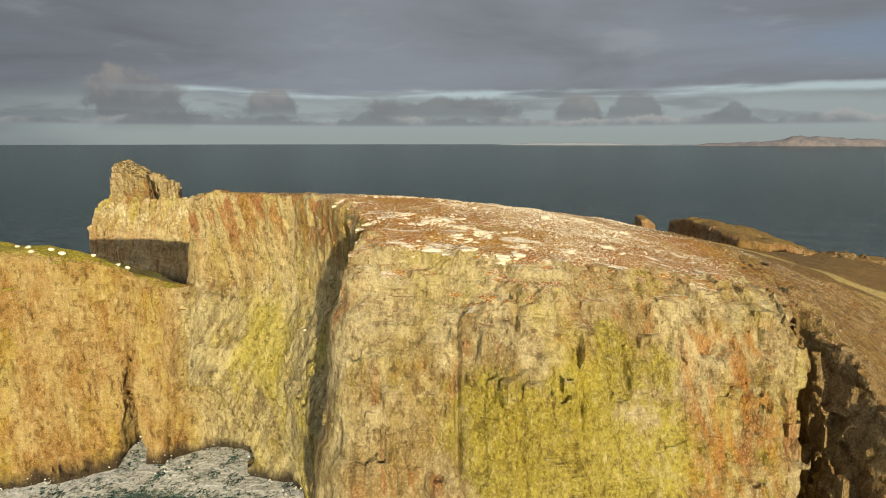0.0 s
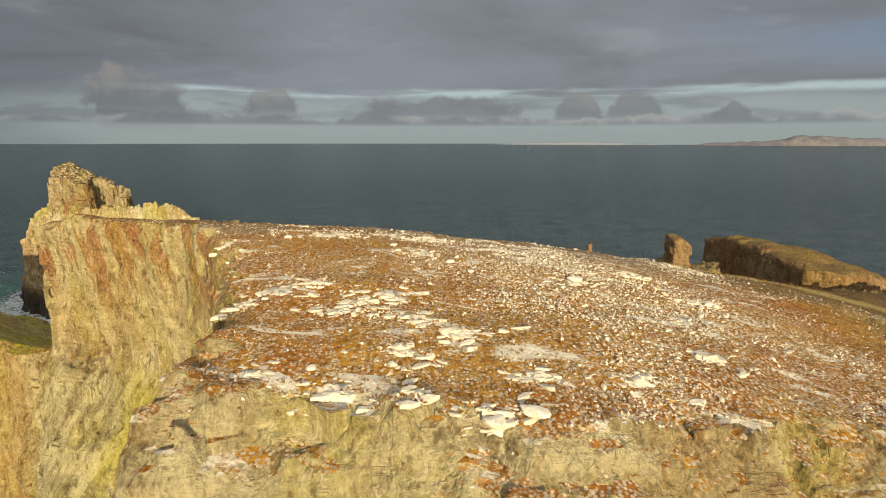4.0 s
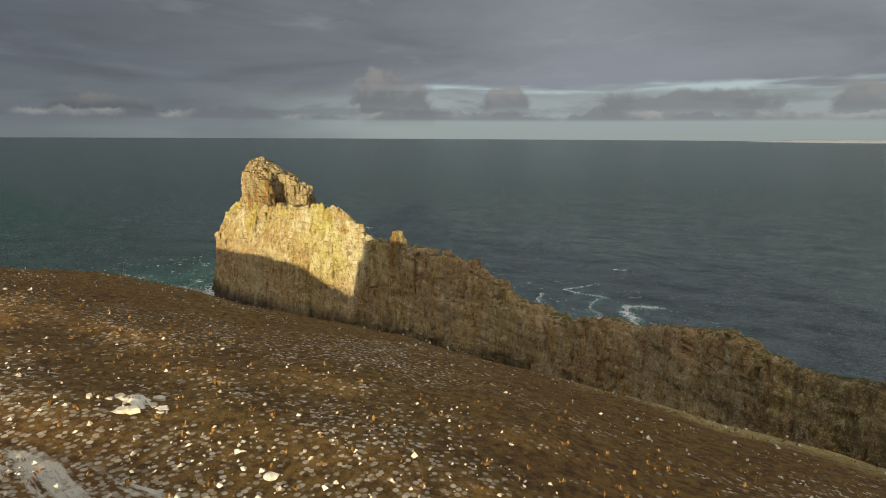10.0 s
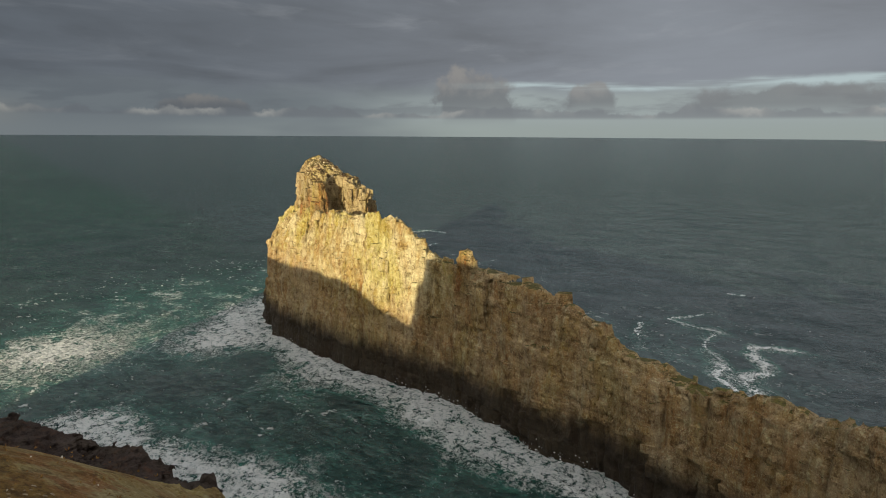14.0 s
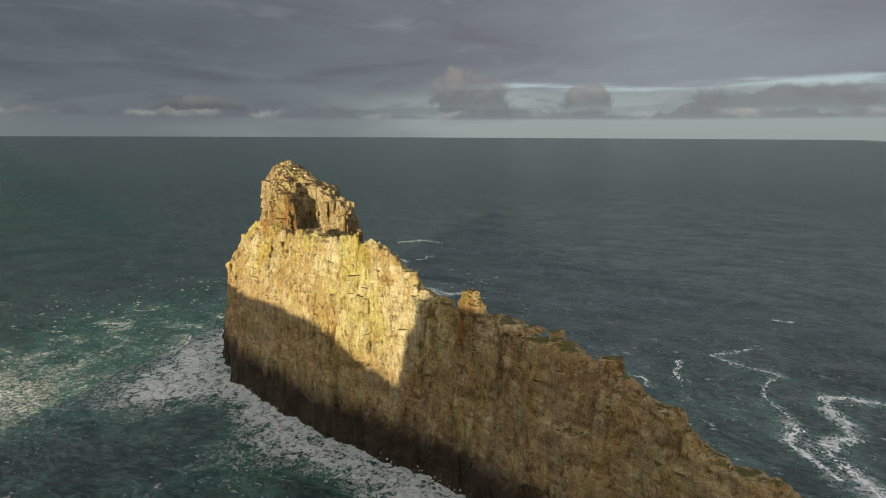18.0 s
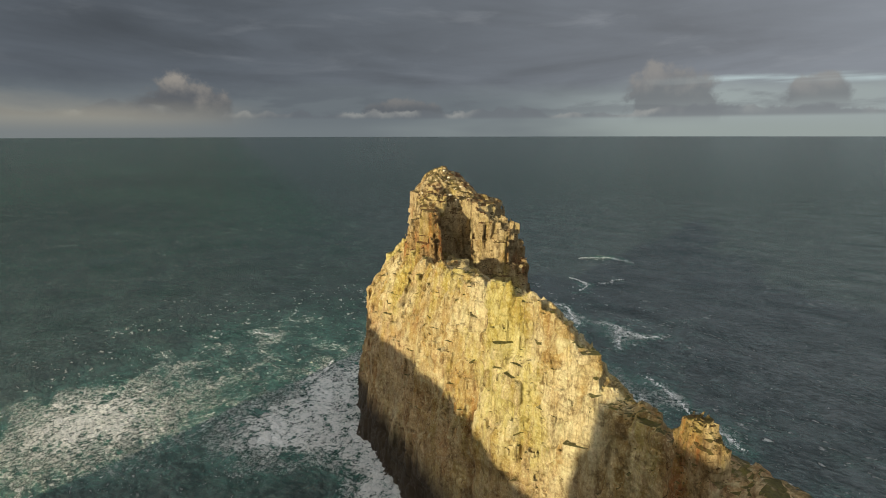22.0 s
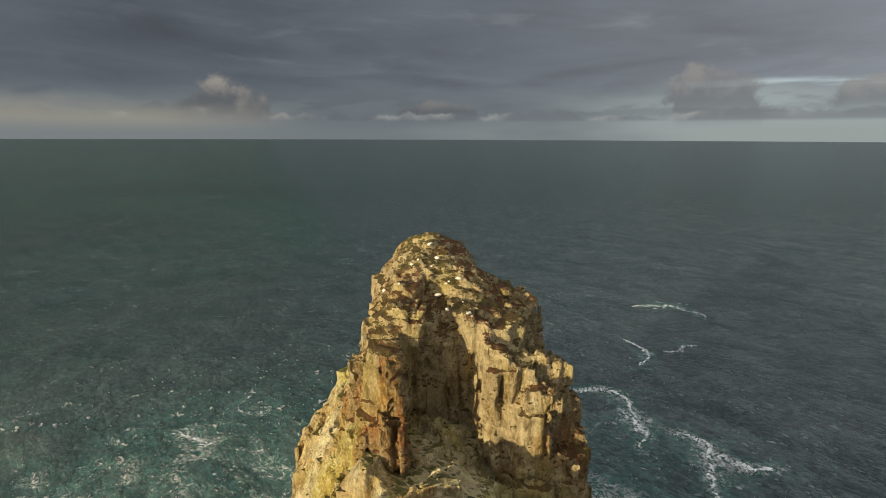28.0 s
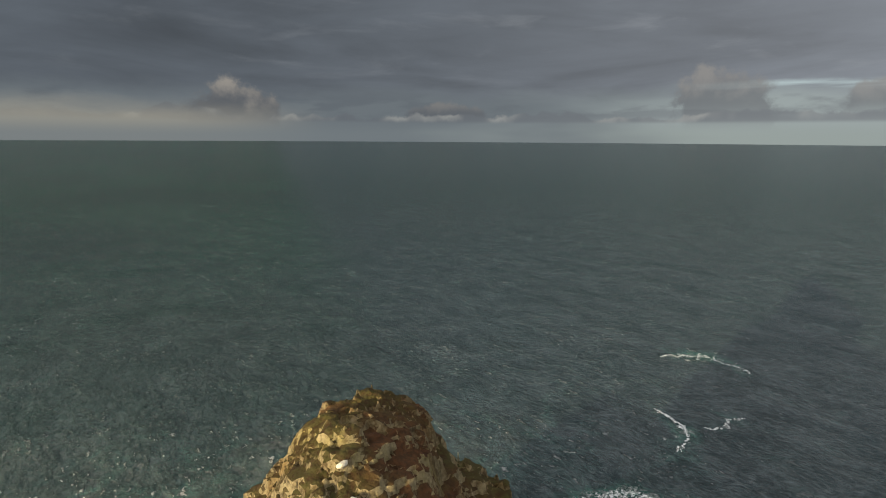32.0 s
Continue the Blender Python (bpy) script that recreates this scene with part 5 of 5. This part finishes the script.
# ---- bedrock outcrops ----
def slab_mesh(seed, mat):
    """A low angular plate of rock with a broken rim."""
    r = np.random.default_rng(seed)
    k = int(r.integers(5, 8))
    ang = np.sort(np.linspace(0, 2 * np.pi, k, endpoint=False) + r.uniform(-0.3, 0.3, k))
    rad = r.uniform(0.7, 1.15, k)
    lo = np.column_stack([np.cos(ang) * rad * 1.08, np.sin(ang) * rad * 0.8, np.full(k, -0.5)])
    mid = np.column_stack([np.cos(ang) * rad * 1.04, np.sin(ang) * rad * 0.78, r.uniform(0.12, 0.24, k)])
    hi = np.column_stack([np.cos(ang) * rad * 0.86, np.sin(ang) * rad * 0.62, r.uniform(0.26, 0.40, k)])
    bm = bmesh.new()
    rows = [[bm.verts.new(c) for c in ring] for ring in (lo, mid, hi)]
    for a, b in zip(rows[:-1], rows[1:]):
        for i in range(k):
            bm.faces.new((a[i], a[(i + 1) % k], b[(i + 1) % k], b[i]))
    bm.faces.new(rows[2])
    me = bpy.data.meshes.new("slab")
    bm.to_mesh(me)
    bm.free()
    me.materials.append(mat)
    return me


slab_meshes = [slab_mesh(200 + k, STONE) for k in range(9)]
OUTCROPS = ((-6, 75.9, 2.6), (-3.5, 77.5, 1.4), (2.3, 75.9, 2.6), (-1, 72.7, 2.0), (0.2, 74, 1.6), (3.7, 72.7, 1.8), (-8.1, 74.7, 1.4),
            (4.4, 87.9, 2.2), (-5, 95.6, 1.8), (17.6, 83.2, 2.2), (18.5, 88.7, 2.4), (25.9, 90.1, 1.6), (0, 64.2, 2.0), (4.4, 63.6, 1.5), (8.5, 63.2, 1.7),
            (3.5, 68, 2.0), (11.2, 66.8, 1.7), (17.4, 67.7, 2.0), (-4.9, 65.5, 1.5), (7.1, 71.1, 2.6), (-5.7, 93.9, 2.8), (3, 98.2, 2.8), (5.8, 101.2, 2.2),
            (-4.4, 97, 2.4), (11.3, 103.1, 2.2), (0.3, 102.8, 1.6), (-11.4, 106.5, 1.4), (-14.6, 90.2, 1.8), (12, 95, 2.4), (24, 72, 2.6), (30, 84, 2.2))
for cx, cy, spread in OUTCROPS:
    base_z = float(ground_z(np.array([cx]), np.array([cy]))[0])
    outcrop = tagged(new("rock_outcrop"), "pale broken bedrock outcrop set in rusty turf", "outcrop", "outcrops on the plateau")
    outcrop.matrix_world = pose(cx, cy, base_z)
    rim = rng.uniform(0.55, 1.15, 28)
    rim = (rim + np.roll(rim, 1) + np.roll(rim, -1) * 0.6) / 2.6
    ang = np.linspace(0, 2 * np.pi, 28, endpoint=False)
    rock_v, rock_f = [(0.0, 0.0, 0.14)], []
    for k, level in ((0.35, 0.14), (0.7, 0.09), (0.92, 0.05), (1.04, -0.35)):
        for a, r in zip(ang, rim):
            ox, oy = np.cos(a) * r * k * spread * 0.60 + rng.normal(0, 0.05), np.sin(a) * r * k * spread * 0.36 + rng.normal(0, 0.05)
            zz = float(ground_z(np.array([cx + ox]), np.array([cy + oy]))[0])
            rock_v.append((ox, oy, max(-1.2, zz - base_z if abs(zz - base_z) < 1.8 else -1.2) + level * float(rng.uniform(0.3, 1.5)) - 0.06))
    for k in range(28):
        rock_f.append((0, 0, 1 + k, 1 + (k + 1) % 28))
        for ring in range(3):
            a, b = 1 + ring * 28 + k, 1 + ring * 28 + (k + 1) % 28
            rock_f.append((a, a + 28, b + 28, b))
    tri = []
    for a, b, c, e in rock_f:
        tri += [(a, c, e)] if a == b else [(a, b, c), (a, c, e)]
    part("bedrock", mesh_from("bedrock", rock_v, tri, STONE, smooth=True), outcrop)
    for i in range(int(12 + spread * 10)):
        ox, oy = rng.normal(0, spread * 0.62), rng.normal(0, spread * 0.34)
        size = 0.09 + 0.34 * float(rng.random()) ** 2.2
        zz = float(ground_z(np.array([cx + ox]), np.array([cy + oy]))[0])
        if abs(zz - base_z) > 1.8:
            continue
        piece = part("slab", slab_meshes[int(rng.integers(0, 9))], outcrop)
        piece.matrix_basis = pose(ox, oy, zz - base_z - 0.02, float(rng.normal(0, 7)), float(rng.normal(0, 7)), float(rng.uniform(-35, 35))) @ Matrix.Diagonal((size * float(rng.uniform(0.9, 1.8)), size, size * float(rng.uniform(0.5, 1.0)), 1))


# ---- joint blocks standing proud of the cliffs ----
def block_mesh(seed, mat):
    """A squared block with chipped corners."""
    r = np.random.default_rng(seed)
    bm = bmesh.new()
    bmesh.ops.create_cube(bm, size=2.0)
    for v in bm.verts:
        v.co = Vector([c * (1 + r.uniform(-0.22, 0.12)) for c in v.co])
    bmesh.ops.bevel(bm, geom=[e for e in bm.edges if r.random() < 0.45], offset=0.16, segments=1, affect="EDGES")
    me = bpy.data.meshes.new("rock_block")
    bm.to_mesh(me)
    bm.free()
    me.materials.append(mat)
    return me


def add_blocks(parent, verts, faces, count, wanted, mat, seed, low=0.35, high=1.3):
    r = np.random.default_rng(seed)
    a, b, c = verts[faces[:, 0]], verts[faces[:, 1]], verts[faces[:, 2]]
    mid = (a + c) / 2
    nrm = np.cross(b - a, c - a)
    nrm /= np.linalg.norm(nrm, axis=1)[:, None] + 1e-9
    ok = np.nonzero(wanted(mid, nrm))[0]
    meshes = [block_mesh(seed * 20 + k, mat) for k in range(8)]
    for i in r.choice(ok, min(count, len(ok)), replace=False):
        n = Vector(nrm[i])
        flat = Vector((n.x, n.y, 0.0)).normalized()
        size = low + (high - low) * float(r.random()) ** 2
        dims = (size * float(r.uniform(0.8, 1.7)), size * 0.55, size * float(r.uniform(0.5, 1.1)))
        turn = flat.to_track_quat("Y", "Z").to_matrix().to_4x4() @ pose(0, 0, 0, float(r.normal(0, 5)), float(r.normal(0, 6)), float(r.normal(0, 10)))
        ob = part("rock_block", meshes[int(r.integers(0, 8))], parent)
        ob.matrix_basis = Matrix.Translation(Vector(mid[i]) - flat * dims[1] * float(r.uniform(0.55, 0.95))) @ turn @ Matrix.Diagonal((*dims, 1))


add_blocks(sea_stack, *keep_head, 130, lambda m, n: (n[:, 2] < 0.75) & (n[:, 1] < 0.1) & (m[:, 0] < -131) & (m[:, 2] > 36), CRAG, 11, 0.2, 0.6)
add_blocks(sea_stack, *keep_stack, 240, lambda m, n: (n[:, 2] < 0.6) & (n[:, 1] < 0.2) & (m[:, 2] > 6), STACK, 12, 0.35, 1.5)
add_blocks(fin, *keep_fin, 260, lambda m, n: (n[:, 2] < 0.6) & (n[:, 1] < 0.2) & (m[:, 2] > 5) & (m[:, 0] < 30), FIN, 13, 0.35, 1.6)
add_blocks(islet, islet_verts, islet_faces, 170, lambda m, n: (n[:, 2] < 0.7) & (n[:, 1] < 0.0) & (m[:, 2] > 28) & (m[:, 0] > -50) & (m[:, 0] < 46) & (m[:, 1] < 116), ISLET, 14, 0.35, 1.4)

# ---- foam streaks on open water ----
FOAM = simple_material("sea_foam", (0.80, 0.80, 0.77), (0.88, 0.88, 0.85), 0.8, bump=0.5, dist=0.12)



def foam_patch(seed):
    r = np.random.default_rng(seed)
    k = 7
    ang = np.linspace(0, 2 * np.pi, k, endpoint=False)
    rad = r.uniform(0.45, 1.25, k)
    co = np.vstack([np.column_stack([np.cos(ang) * rad * 1.5, np.sin(ang) * rad * 0.7, np.full(k, -0.03)]), [[0, 0, 0.05]]])
    return co, np.array([(i, (i + 1) % k, k) for i in range(k)])


fx, fy, fr = [], [], []
for line in STREAKS:
    width = line[0] * 1.15
    for (ax, ay), (bx_, by_) in zip(line[1:-1], line[2:]):
        count = int(np.hypot(bx_ - ax, by_ - ay) * (4 + 8 * width))
        t = rng.random(count)
        w = width * (0.4 + 0.9 * np.abs(vnoise((ax + t * (bx_ - ax)) / 6, (ay + t * (by_ - ay)) / 6, t * 0, 71)))
        fx.append(ax + t * (bx_ - ax) + rng.normal(0, 1, count) * w * 1.1)
        fy.append(ay + t * (by_ - ay) + rng.normal(0, 1, count) * w)
        fr.append(0.07 + 0.42 * rng.random(count) ** 2.2 * (0.5 + 0.4 * width))
fx, fy, fr = np.concatenate(fx), np.concatenate(fy), np.concatenate(fr)
off_x, off_y = drift(fx, fy)
fx, fy = fx - off_x, fy - off_y
fz = 0.35 * vnoise(fx / 23, fy / 14, fx * 0, 7) + rng.uniform(0.05, 0.14, len(fx))
scatter("sea_foam", [foam_patch(300 + k) for k in range(8)], fx, fy, fz, fr, FOAM, "white foam streaks drifting on the sea", "foam", sink=0.0, lean=0.02)

# ---- loose blocks on the summit of the stack ----
head_verts = keep_head[0]
for k in range(16):
    a, b = -146 + 7.5 * float(rng.normal(0, 0.55)), 277 + 6.5 * float(rng.normal(0, 0.55))
    close = np.hypot(head_verts[:, 0] - a, head_verts[:, 1] - b) < 0.6
    if not close.any() or head_verts[close, 2].max() < 54:
        continue
    r = 0.20 + 0.40 * float(rng.random()) ** 1.8
    ob = new("summit_block", boulder_meshes[k % 8])
    ob.matrix_world = pose(a, b, float(head_verts[close, 2].max()) - 0.05, float(rng.normal(0, 15)), float(rng.normal(0, 15)), float(rng.uniform(0, 360))) @ Matrix.Diagonal((r * 1.2, r * 0.8, r, 1))
    tagged(ob, "white angular block lying on the rusty summit turf", "boulder", "blocks on the summit")

# ---- breaking surf at the foot of the cliffs ----
wx, wy = rng.uniform(-176, 40, 110000), rng.uniform(96, 262, 110000)
gap = np.minimum(np.minimum(stack_shape(wx[:, None], wy[:, None], flat0)[:, 0, 0], fin_shape(wx[:, None], wy[:, None], flat0)[:, 0, 0]), islet_shape(wx[:, None], wy[:, None], flat0)[:, 0, 0])
wave_on = (gap > 0.0) & (gap < 7) & (rng.random(len(wx)) < np.exp(-gap / 2.6) * (0.45 + 0.75 * vnoise(wx / 11, wy / 11, wx * 0, 77)))
wx, wy, gap = wx[wave_on], wy[wave_on], gap[wave_on]
wz = rng.random(len(wx)) ** 2 * 2.4 * np.exp(-gap / 3.0) * (1 + vnoise(wx / 7, wy / 7, wx * 0, 78)) + 0.02
scatter("breaking_surf", [lump(400 + k, 0.8, 4) for k in range(6)], wx, wy, wz, 0.06 + 0.17 * rng.random(len(wx)) ** 2, FOAM, "white water breaking against the rock foot", "surf", sink=0.0)
